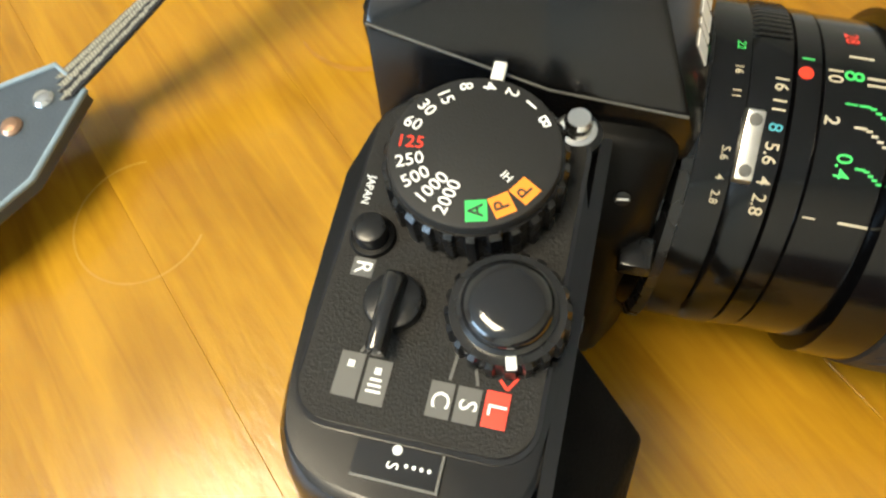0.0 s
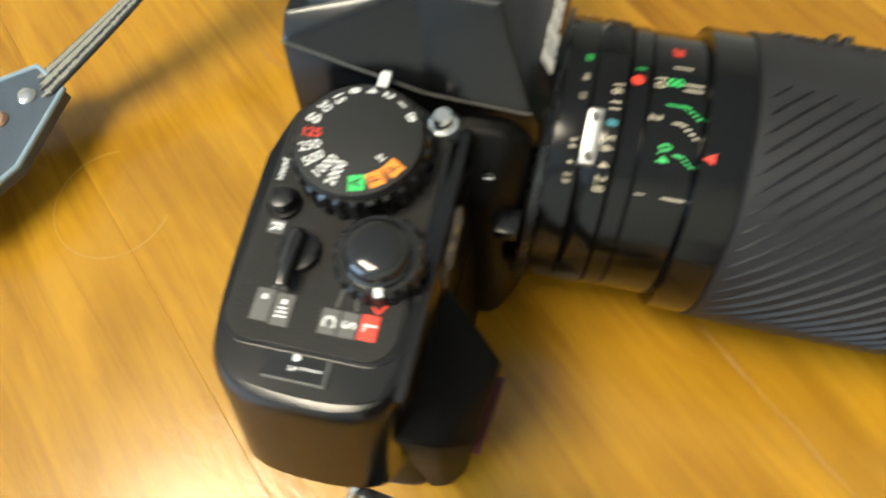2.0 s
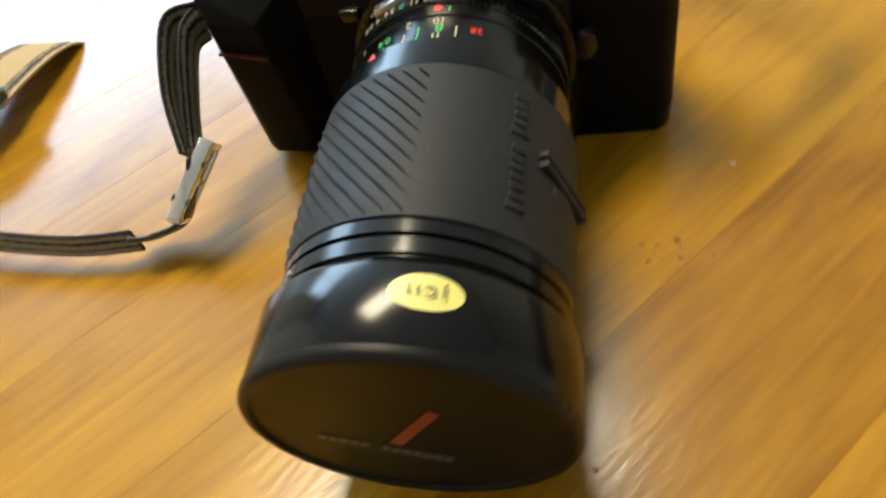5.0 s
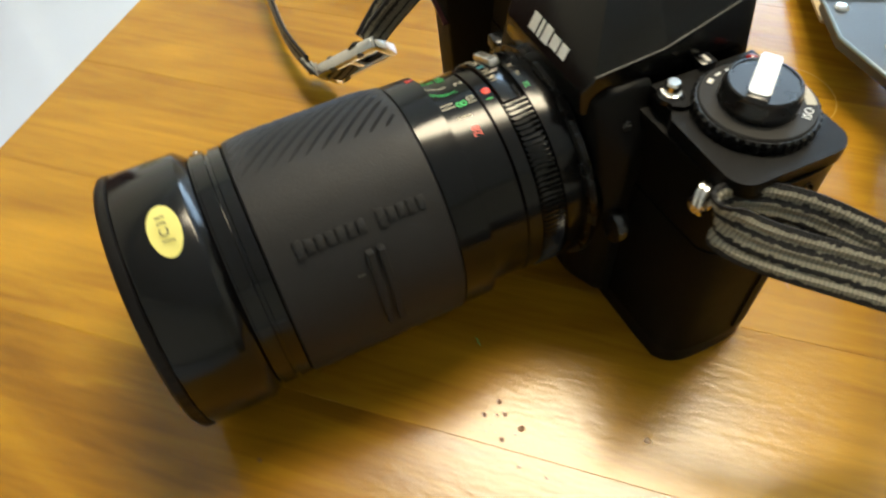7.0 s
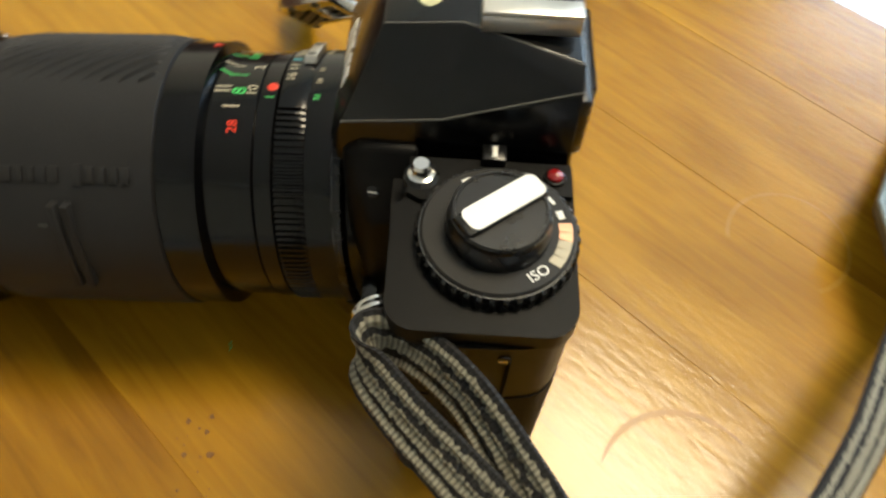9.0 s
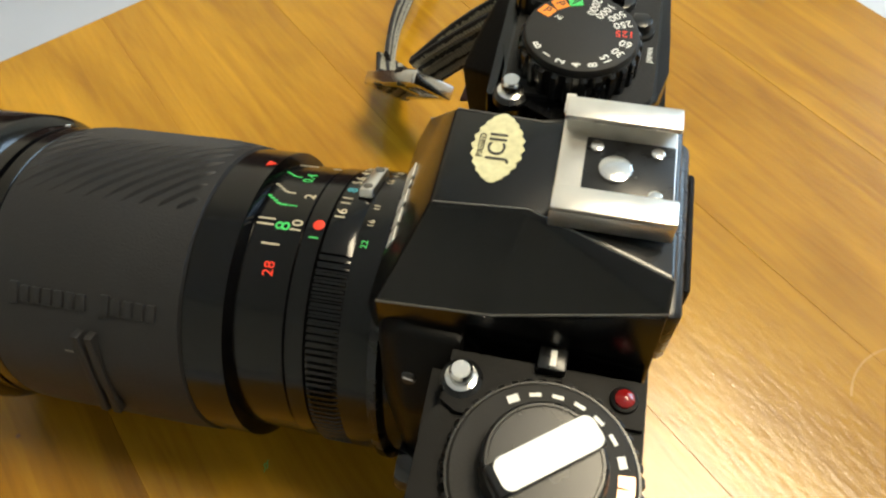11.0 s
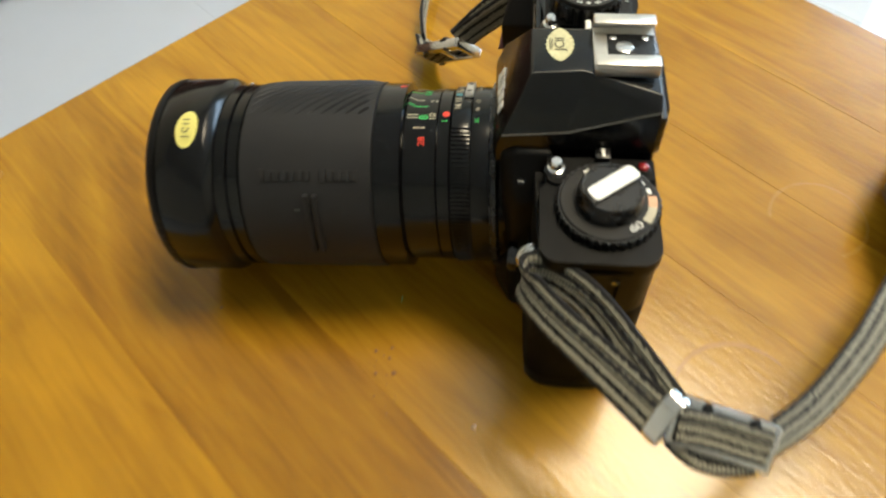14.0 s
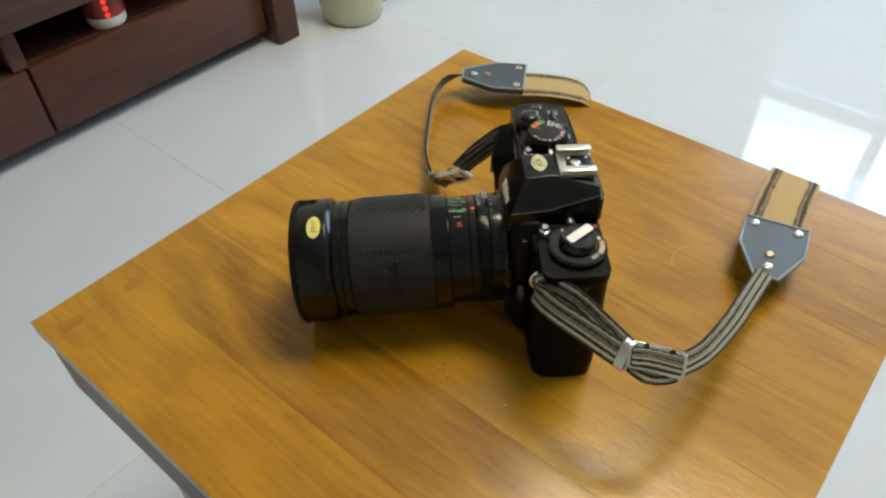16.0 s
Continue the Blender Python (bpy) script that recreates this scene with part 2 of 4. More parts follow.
def soften(bm, width, segments=2, angle=25):
    es = [e for e in bm.edges if len(e.link_faces) == 2 and e.calc_face_angle(0) > radians(angle)]
    if width > 0 and es:
        bmesh.ops.bevel(bm, geom=es, offset=width, segments=segments, affect="EDGES", profile=0.5, clamp_overlap=True)
    return bm


def box(x0, x1, y0, y1, z0, z1, bevel=0.0, segments=2):
    bm = bmesh.new()
    bmesh.ops.create_cube(bm, size=1.0, matrix=Matrix.LocRotScale(((x0 + x1) / 2, (y0 + y1) / 2, (z0 + z1) / 2), None, (x1 - x0, y1 - y0, z1 - z0)))
    return soften(bm, bevel, segments)


def slab(points, z0, z1, bevel=0.0, segments=2, scale=1.0):
    """A plate over an outline in the plan."""
    bm = bmesh.new()
    lo = [bm.verts.new((x * scale, y * scale, z0)) for x, y in points]
    hi = [bm.verts.new((x * scale, y * scale, z1)) for x, y in points]
    n = len(points)
    bm.faces.new(hi)
    bm.faces.new(lo[::-1])
    for i in range(n):
        bm.faces.new((lo[i], lo[(i + 1) % n], hi[(i + 1) % n], hi[i]))
    return soften(bm, bevel, segments)


def rounded(x0, x1, y0, y1, r, n=6):
    pts = []
    for cx, cy, a0 in ((x1 - r, y1 - r, 0), (x0 + r, y1 - r, 90), (x0 + r, y0 + r, 180), (x1 - r, y0 + r, 270)):
        pts += [(cx + r * math.cos(radians(a0 + 90 * i / n)), cy + r * math.sin(radians(a0 + 90 * i / n))) for i in range(n + 1)]
    return pts


def cut_corners(points, rounds=2):
    """The outline with its corners rounded off."""
    for _ in range(rounds):
        points = [(a[0] * (1 - f) + b_[0] * f, a[1] * (1 - f) + b_[1] * f) for a, b_ in zip(points, points[1:] + points[:1]) for f in (0.25, 0.75)]
    return points


def loft(outlines, scale=0.001):
    """A skin over rounded outlines of the same count, each with its height, closed at both ends."""
    bm = bmesh.new()
    rows = [[bm.verts.new((x * scale, y * scale, z * scale)) for x, y in cut_corners(o)] for z, o in outlines]
    n_ = len(rows[0])
    for a, b_ in zip(rows, rows[1:]):
        for i in range(n_):
            bm.faces.new((a[i], a[(i + 1) % n_], b_[(i + 1) % n_], b_[i]))
    bm.faces.new(rows[0][::-1])
    bm.faces.new(rows[-1])
    return bm


def hull(points, bevel=0.0, segments=2, scale=0.001):
    bm = bmesh.new()
    for p in points:
        bm.verts.new([c * scale for c in p])
    res = bmesh.ops.convex_hull(bm, input=bm.verts)
    loose = [v for v in bm.verts if not v.link_faces]
    bmesh.ops.delete(bm, geom=loose, context="VERTS")
    bmesh.ops.dissolve_limit(bm, angle_limit=radians(3), verts=bm.verts, edges=bm.edges)
    return soften(bm, bevel, segments, 12)


def both(points):
    """The points and their mirror images in x."""
    return points + [(-x, y, z) for x, y, z in points]


def lathe(profile, segments=72, wave=None):
    """A body turned about z from rows of (radius, z); wave(row, angle) adds to the radius."""
    bm = bmesh.new()
    rings = []
    for k, (r, z) in enumerate(profile):
        ring = []
        for i in range(segments):
            a = 2 * math.pi * i / segments
            rr = r + (wave(k, a) if wave else 0)
            ring.append(bm.verts.new((rr * math.cos(a), rr * math.sin(a), z)))
        rings.append(ring)
    for p, q in zip(rings, rings[1:]):
        for i in range(segments):
            j = (i + 1) % segments
            bm.faces.new((p[i], p[j], q[j], q[i]))
    bm.faces.new(rings[0][::-1])
    bm.faces.new(rings[-1])
    return bm


def disc(r, z0, z1, bevel=0.0004, segments=40):
    b_ = min(bevel, (z1 - z0) * 0.45, r * 0.45)
    return lathe([(r, z0), (r, z1 - b_), (r - 0.3 * b_, z1 - 0.3 * b_), (r - b_, z1)], segments)


def notched(r, z0, z1, count, depth, bevel=0.0006):
    """A dial rim with scalloped notches."""
    def wave(k, a):
        return -depth if k < 2 and (a * count / (2 * math.pi)) % 1 < 0.38 else 0
    return lathe([(r, z0), (r, z1 - bevel), (r - bevel, z1)], count * 8, wave)


def lettering(name, words, size, m, material, parent, width=None):
    """Raised print of the given words, its left end at m."""
    cu = bpy.data.curves.new(name, "FONT")
    cu.body, cu.size, cu.align_x, cu.align_y, cu.extrude, cu.resolution_u = words, size, "CENTER", "CENTER", 0.00004, 3
    cu.offset = size * 0.004
    tmp = bpy.data.objects.new(name, cu)
    scene.collection.objects.link(tmp)
    bpy.context.view_layer.update()
    me = bpy.data.meshes.new_from_object(tmp.evaluated_get(bpy.context.evaluated_depsgraph_get()))
    me.name = name
    bpy.data.objects.remove(tmp)
    me.materials.clear()
    me.materials.append(material)
    ob = new(name, me)
    ob.parent = parent
    ob.matrix_local = m @ Matrix.Diagonal((width or 1.0, 1, 1, 1))
    return ob


def axes(o, x, y):
    """A pose at o with the given x and y axes."""
    x, y = Vector(x).normalized(), Vector(y).normalized()
    z = x.cross(y)
    return Matrix(((x.x, y.x, z.x, o[0]), (x.y, y.y, z.y, o[1]), (x.z, y.z, z.z, o[2]), (0, 0, 0, 1)))


def smooth_path(points, steps=10):
    """Points on a smooth curve through the given ones."""
    pts = [Vector(p) for p in points]
    out = []
    for i in range(len(pts) - 1):
        p0, p1, p2, p3 = pts[max(i - 1, 0)], pts[i], pts[i + 1], pts[min(i + 2, len(pts) - 1)]
        for k in range(steps):
            t = k / steps
            out.append(0.5 * ((2 * p1) + (p2 - p0) * t + (2 * p0 - 5 * p1 + 4 * p2 - p3) * t * t + (3 * p1 - p0 - 3 * p2 + p3) * t ** 3))
    return out + [pts[-1]]


def ribbon(path, across, width, thick, steps=8, ridges=0.0):
    """A flat woven band along a curve; across gives the direction of its width at each given point."""
    ps, ws = smooth_path(path, steps), [w.normalized() for w in smooth_path(across, steps)]
    bm = bmesh.new()
    uvl = bm.loops.layers.uv.new("band")
    rows, length, cols = [], 0.0, 12
    for i, (p, w) in enumerate(zip(ps, ws)):
        tan = (ps[min(i + 1, len(ps) - 1)] - ps[max(i - 1, 0)]).normalized()
        w = (w - tan * w.dot(tan)).normalized()
        nrm = tan.cross(w)
        if i:
            length += (p - ps[i - 1]).length
        ring = []
        for side in (1, -1):
            for c in range(cols + 1):
                u = c / cols if side > 0 else 1 - c / cols
                edge = 0.55 if c in (0, cols) else 1.0
                lift = ridges * math.cos((u - 0.15) / 0.233 * 2 * math.pi) * (0 if c in (0, cols) else 1)
                ring.append((bm.verts.new(p + w * (u - 0.5) * width + nrm * side * (thick / 2 * edge + lift)), u))
        rows.append((ring, length))
    n = len(rows[0][0])
    for (a, la), (b_, lb) in zip(rows, rows[1:]):
        for i in range(n):
            j = (i + 1) % n
            f = bm.faces.new((a[i][0], a[j][0], b_[j][0], b_[i][0]))
            for lp, (u, v) in zip(f.loops, ((a[i][1], la), (a[j][1], la), (b_[j][1], lb), (b_[i][1], lb))):
                lp[uvl].uv = (u, v)
    bm.faces.new([v for v, _ in rows[0][0]][::-1])
    bm.faces.new([v for v, _ in rows[-1][0]])
    return bm


def tube(path, r, steps=6, sides=10, closed=False):
    ps = smooth_path(path, steps) if not closed else [Vector(p) for p in path]
    bm = bmesh.new()
    rings, ref = [], Vector((0.3, 0.2, 0.93))
    for i, p in enumerate(ps):
        nxt = ps[(i + 1) % len(ps)] if closed else ps[min(i + 1, len(ps) - 1)]
        prv = ps[i - 1] if closed else ps[max(i - 1, 0)]
        tan = (nxt - prv).normalized()
        s = tan.cross(ref).normalized()
        q = tan.cross(s)
        rings.append([bm.verts.new(p + r * (s * math.cos(2 * math.pi * k / sides) + q * math.sin(2 * math.pi * k / sides))) for k in range(sides)])
    pairs = list(zip(rings, rings[1:])) + ([(rings[-1], rings[0])] if closed else [])
    for a, b_ in pairs:
        for k in range(sides):
            bm.faces.new((a[k], a[(k + 1) % sides], b_[(k + 1) % sides], b_[k]))
    if not closed:
        bm.faces.new(rings[0][::-1])
        bm.faces.new(rings[-1])
    return bm


# ---- the room ----
def structure(name, bm, material, label, category):
    return tagged(part(name, bm, material), label, category, kind="structure")


RX0, RX1, RY0, RY1, CZ = -3.2, 2.6, -1.62, 2.8, 2.1
structure("floor", box(RX0 - 0.1, RX1 + 0.1, RY0 - 0.1, RY1 + 0.1, FLOOR_Z - 0.1, FLOOR_Z - 0.002), M_GROUT, "pale polished stone-look tiled floor", "floor")
structure("ceiling", box(RX0 - 0.1, RX1 + 0.1, RY0 - 0.1, RY1 + 0.1, CZ, CZ + 0.1), M_CEIL, "plain white painted ceiling above the room", "ceiling")
structure("wall_south", box(RX0 - 0.1, RX1 + 0.1, RY0 - 0.1, RY0, FLOOR_Z, CZ), M_WALL, "plain cream painted wall behind the cabinet", "wall")
structure("wall_north", box(RX0 - 0.1, RX1 + 0.1, RY1, RY1 + 0.1, FLOOR_Z, CZ), M_WALL, "plain cream painted wall", "wall")
structure("wall_east", box(RX1, RX1 + 0.1, RY0, RY1, FLOOR_Z, CZ), M_WALL, "plain cream painted wall", "wall")
WY0, WY1, WZ0, WZ1 = -0.72, 1.30, 0.92, 1.98
bm = box(RX0 - 0.1, RX0, RY0, WY0, FLOOR_Z, CZ)
for a in ((WY1, RY1, FLOOR_Z, CZ), (WY0, WY1, FLOOR_Z, FLOOR_Z + 0.05), (WY0, WY1, WZ1, CZ)):
    bmesh.ops.create_cube(bm, size=1.0, matrix=Matrix.LocRotScale((RX0 - 0.05, (a[0] + a[1]) / 2, (a[2] + a[3]) / 2), None, (0.1, a[1] - a[0], a[3] - a[2])))
structure("wall_west", bm, M_WALL, "plain cream painted wall with a window", "wall")
win = thing("window_1", pose(RX0, 0, 0), "white framed balcony window with bright daylight behind", "window", kind="structure")
part("pane", box(-0.092, -0.084, WY0, WY1, WZ0, WZ1), M_PANE, win)
# lower pane is added to glow; only the upper panes are known
part("pane", box(-0.092, -0.084, WY0, WY1, FLOOR_Z + 0.08, WZ0 - 0.06), M_LOWGLOW, win, "added lower pane with a dim blue glow")
for y in (WY0 + 0.02, -0.10, 0.60, WY1 - 0.02):
    part("window_frame", box(-0.08, -0.02, y - 0.03, y + 0.03, FLOOR_Z + 0.05, WZ1, 0.004), M_CEIL, win)
for z in (FLOOR_Z + 0.06, WZ0 - 0.02, WZ1 - 0.02):
    part("window_frame", box(-0.078, -0.022, WY0, WY1, z - 0.03, z + 0.03, 0.004), M_CEIL, win)
lampfit = thing("ceiling_lamp", pose(-0.75, 0.15, CZ), "slim ceiling lamp with a warm glowing tube", "lamp")
part("housing", box(-0.28, 0.28, -0.55, 0.55, -0.03, 0, 0.008), M_CEIL, lampfit)
part("tube", box(-0.25, 0.25, -0.5, 0.5, -0.05, -0.032, 0.006), M_TUBE, lampfit)

# ---- the cabinet, and what stands on it and beside it ----
CY = -1.015
cab = thing("tv_cabinet", pose(0, CY, FLOOR_Z), "low reddish-brown wooden cabinet with drawers and an open shelf", "cabinet")
part("side_panel", box(-0.60, -0.545, -0.40, 0.03, 0, 0.52, 0.004), M_CABINET, cab)
part("side_panel", box(1.2, 1.255, -0.40, 0.03, 0, 0.52, 0.004), M_CABINET, cab)
part("carcass", box(-0.545, 1.2, -0.40, -0.02, 0.03, 0.150, 0.002), M_CABINET, cab)
part("back_panel", box(-0.545, 1.2, -0.40, -0.385, 0.150, 0.47), M_CABINET, cab)
part("top", box(-0.62, 1.28, -0.42, 0.04, 0.52, 0.56, 0.005), M_CABINET, cab)
part("rail", box(-0.545, 1.2, -0.36, 0.012, 0.215, 0.52, 0.003), M_CABINET, cab)
part("divider", box(-0.085, -0.06, -0.385, 0.0, 0.1505, 0.2145, 0.003), M_CABINET, cab)
for x0, x1 in ((-0.54, -0.082), (-0.078, 0.35), (0.355, 0.78), (0.785, 1.195)):
    part("drawer_front", box(x0, x1, -0.018, 0.004, 0.028, 0.149, 0.004), M_CABINET, cab)
cup = thing("printed_cup", pose(-0.250, CY - 0.04, FLOOR_Z + 0.150), "white cup with red and black print on the shelf", "cup")
part("cup_wall", lathe([(0.028, 0), (0.032, 0.006), (0.033, 0.026), (0.033, 0.027)], 32), M_WHITE, cup)
part("printed_sleeve", lathe([(0.0335, 0.020), (0.0335, 0.024), (0.033, 0.058), (0.031, 0.060)], 32), M_CUPRED, cup)
for k in range(3):
    part("red_dot", disc(0.004, 0, 0.002), M_DOTGLOW, cup, m=Matrix.Translation((0.012, 0.0318, 0.026 + 0.012 * k)) @ pose(0, 0, 0, -90, 0, -20))
boxy = thing("white_box", pose(0.0, CY - 0.07, FLOOR_Z + 0.150), "small white plastic box on the cabinet shelf", "box")
part("case", box(-0.05, 0.05, -0.05, 0.05, 0, 0.045, 0.005), M_WHITE, boxy)
part("dark_window", box(-0.03, 0.03, 0.050, 0.052, 0.012, 0.034, 0.001), M_INK, boxy)
pot = thing("plant_pot", pose(-0.735, -0.965, FLOOR_Z), "cream glazed pot standing on the floor", "pot")
part("pot_wall", lathe([(0.058, 0), (0.066, 0.012), (0.078, 0.12), (0.085, 0.2), (0.09, 0.2), (0.092, 0.225), (0.08, 0.226), (0.075, 0.19)], 48), M_POT, pot)
shoe_ = thing("black_cable_adapter", pose(-0.87, -0.99, FLOOR_Z), "small black object lying on the tiles", "adapter")
part("adapter_case", box(-0.06, 0.06, -0.035, 0.035, 0, 0.03, 0.006), M_KNURL, shoe_)
sofa = thing("sofa", pose(0, 0, FLOOR_Z), "dark grey upholstered seat beside the table", "sofa")
part("seat_front", box(-0.9, 0.7, 0.62, 1.4, 0.06, 0.40, 0.03, 3), M_SOFA, sofa)
part("sofa_base", box(-0.86, 0.66, 0.66, 1.36, 0, 0.06, 0.004), M_KNURL, sofa)

# ---- the table ----
TX0, TX1, TY0, TY1, TT = -0.200, 0.219, -0.233, 0.171, 0.011
table = thing("coffee_table", pose(0, 0, FLOOR_Z), "small square varnished amber pine table", "table")
H = -FLOOR_Z

n = 7
for i in range(n):
    a, b_ = TX0 + (TX1 - TX0) * i / n, TX0 + (TX1 - TX0) * (i + 1) / n
    part("board", box(a, b_, TY0, TY1, H - TT, H, 0.00012, 1), M_TABLE, table)
for x in (TX0 + 0.042, TX1 - 0.042):
    for y in (TY0 + 0.042, TY1 - 0.042):
        part("leg", box(x - 0.02, x + 0.02, y - 0.02, y + 0.02, 0, H - TT, 0.003), M_TABLE, table)
def rails(name, inset, thick, z0, z1, material, label=""):
    """Four rails round the table under its top."""
    for y in (TY0 + inset, TY1 - inset - thick):
        part(name, box(TX0 + inset, TX1 - inset, y, y + thick, z0, z1, 0.0008, 1), material, table, label)
    for x in (TX0 + inset, TX1 - inset - thick):
        part(name, box(x, x + thick, TY0 + inset + thick + 0.0002, TY1 - inset - thick - 0.0002, z0, z1, 0.0008, 1), material, table, label)


rails("pale_edge_strip", 0.0015, 0.010, H - TT - 0.004, H - TT - 0.0002, M_GROUT, "pale strip under the tabletop")
# black rails set back in the gap; their colour puts its shade in
rails("gap_shade_strip", 0.0070, 0.010, H - TT - 0.012, H - TT - 0.0042, M_KNURL)
rails("apron", 0.0025, 0.016, H - TT - 0.055, H - TT - 0.0122, M_CABINET, "dark reddish apron")
for x, y in ((0.203, -0.2125), (0.1607, -0.212), (-0.184, -0.2165), (-0.127, -0.215)):
    part("wood_plug", slab(rounded(-0.0068, 0.0068, -0.0034, 0.0034, 0.003, 4), 0, 0.0002), M_PLUG, table, m=pose(x, y, H))
spots = [(0.0855, 0.0235, 0.0009), (0.092, -0.0115, 0.0009), (0.122, -0.08, 0.0006), (0.089, -0.017, 0.0006)]
for k in range(14):
    f = k / 13
    spots.append((0.0880 + 0.0165 * f + random.uniform(-0.004, 0.004), -0.0250 + 0.0225 * f + random.uniform(-0.004, 0.004), random.choice((0.0002, 0.0003, 0.0004, 0.0007))))
for k, (x, y, r) in enumerate(spots):
    bm = bmesh.new()
    bmesh.ops.create_icosphere(bm, subdivisions=1, radius=r)
    for v in bm.verts:
        v.co *= random.uniform(0.5, 1.6)
        v.co.z *= 0.35
    c = part("crumb", bm, M_CRUMB if k else M_BAND_CRUMB, m=pose(x, y, r * 0.2, 0, 0, 40 * k))
    tagged(c, "tiny brown crumb lying on the table" if k else "tiny pale crumb lying on the table", "crumb", "crumbs on the table")

bm = bmesh.new()
inner, outer = [], []
for k in range(41):
    a = radians(172 + 122 * k / 40)
    w = 0.0011 * math.sin(math.pi * k / 40) ** 0.4 * (0.8 + 0.3 * noise.noise((k * 0.4, 0, 0)))
    inner.append(bm.verts.new((0.012 + (0.0224 - w) * math.cos(a), 0.082 + (0.0224 - w) * math.sin(a), 0.00006)))
    outer.append(bm.verts.new((0.012 + (0.0224 + w) * math.cos(a), 0.082 + (0.0224 + w) * math.sin(a), 0.00006)))
for k in range(40):
    bm.faces.new((inner[k], inner[k + 1], outer[k + 1], outer[k]))
part("drink_ring_stain", bm, M_STAIN, table, "dried brown drink ring", m=pose(0, 0, H))

M_HAZE = surface("pale_water_mark", (0.37, 0.188, 0.012), 0.34, 0, 0.2, 200)
bm = bmesh.new()
prev = None
for k in range(61):
    a = radians(60 + 250 * k / 60)
    w = 0.0003 + 0.0002 * noise.noise((k * 0.3, 2, 0))
    pair = [bm.verts.new((-0.0780 + r_ * math.cos(a), 0.0593 + r_ * math.sin(a), 0.00006)) for r_ in (0.0190 - w, 0.0190 + w)]
    if prev:
        bm.faces.new((prev[0], pair[0], pair[1], prev[1]))
    prev = pair
part("water_mark", bm, M_HAZE, table, "faint pale water ring", m=pose(0, 0, H))

# ---- the film camera ----
YAW = 42.0
cam_body = thing("film_camera", pose(0, 0, 0, 0, 0, YAW), "black film camera with a long zoom lens on the table", "camera")
W = cam_body
PLAN = [(-45, 11), (52, 11.5), (58, 9.5), (61.5, 5), (62, -14), (59.5, -20), (54, -23), (-70, -23.5), (-77, -21.5), (-80, -17), (-80.5, -2), (-78.5, 3.5), (-74, 7), (-66, 9.4)]
PLAN = cut_corners([(x * 1.01, y * 1.03) for x, y in PLAN])
body = part("body", slab(PLAN, 0.0, 0.0755, 0.0025, 3, 0.001), M_DECK, W)
part("base_plate", slab([(x * 0.985, y * 0.97) for x, y in PLAN], -0.0001, 0.003, 0, 1, 0.001), M_KNURL, body)
part("leatherette", slab([(x * 1.004, y * 1.02) for x, y in PLAN], 0.007, 0.054, 0.0006, 2, 0.001), M_GRIP, body)
def end_outline(x, y0, y1):
    return [(-58, y1), (-70, y1 - 0.4), (x + 4.5, y1 - 2.2), (x, y1 - 8.5), (x, y0 + 6.5), (x + 5, y0), (-58, y0 - 0.2)]


part("end_cap", loft([(57, end_outline(-86.8, -23.2, 10.2)), (60, end_outline(-88.2, -23.8, 10.6)), (82, end_outline(-81.4, -24.2, 10.0)), (84.4, end_outline(-80.6, -24.2, 9.6)), (85.8, end_outline(-79.8, -23.4, 8.8)), (86.4, end_outline(-78.0, -22.0, 7.6))]), M_BODY, W)
part("film_door_seam", box(0.0618, 0.0632, -0.0004, 0.0, 0.010, 0.072, 0.0001), M_GRIP, body)
part("front_block", hull(both([(31.6, -28.5, 66), (33, -29, 8), (33, -20, 4), (31.6, -19, 67), (23.2, -30.5, 80.5), (23.6, -19, 81), (22, -34.5, 77), (24, -34.5, 10), (27, -33.5, 64)]), 0.0012), M_DECK, W)
part("grip", hull([(-80, -22, 4), (-80, -22, 74), (-79, -30, 70), (-76, -34.5, 61), (-60, -36.5, 61), (-51, -26, 66), (-48, -22, 70), (-50, -24, 4), (-60, -31.0, 5), (-75, -30, 5), (-79, -26.5, 5), (-48, -22, 4)], 0.006, 5), M_GRIP, W)
part("red_grip_line", hull([(-76.2, -35.3, 51), (-76.2, -35.3, 51.8), (-60, -37.3, 49), (-60, -37.3, 49.8), (-60, -34, 49.5), (-76, -33, 51.5)], 0), M_DARKRED, W)

# prism hump
def prism_shell():
    """The pentaprism housing: a flat top, slopes that break along a crease, a leaning nose."""
    half = dict(a=(9.9, -26.4, 99.8), b=(9.0, -11.6, 100.2), c=(16.3, 10.8, 98.4), d=(20.3, 10.8, 95.4), e=(20.8, -14.8, 86.9), f=(20.6, -34.3, 84.6), g=(18.6, -37.0, 79.0),
                h=(19.5, -36.4, 72), j=(24.4, -14.8, 74), i=(24.4, 10.8, 74))
    bm = bmesh.new()
    vs = {}
    for k, (x, y, z) in half.items():
        vs[k] = bm.verts.new((x / 1000, y / 1000, z / 1000))
        vs[k.upper()] = bm.verts.new((-x / 1000, y / 1000, z / 1000))
    for f in ("abe", "aef", "bcd", "bde", "fejh", "edij", "fhg"):
        bm.faces.new([vs[k] for k in f])
        bm.faces.new([vs[k.upper()] for k in f][::-1])
    for f in ("aAFf", "fFGg", "gGHh", "cdiIDC", "aABb", "bBCc", "hjiIJH"):
        bm.faces.new([vs[k] for k in f])
    bmesh.ops.recalc_face_normals(bm, faces=bm.faces)
    return soften(bm, 0.0008, 3, 9)


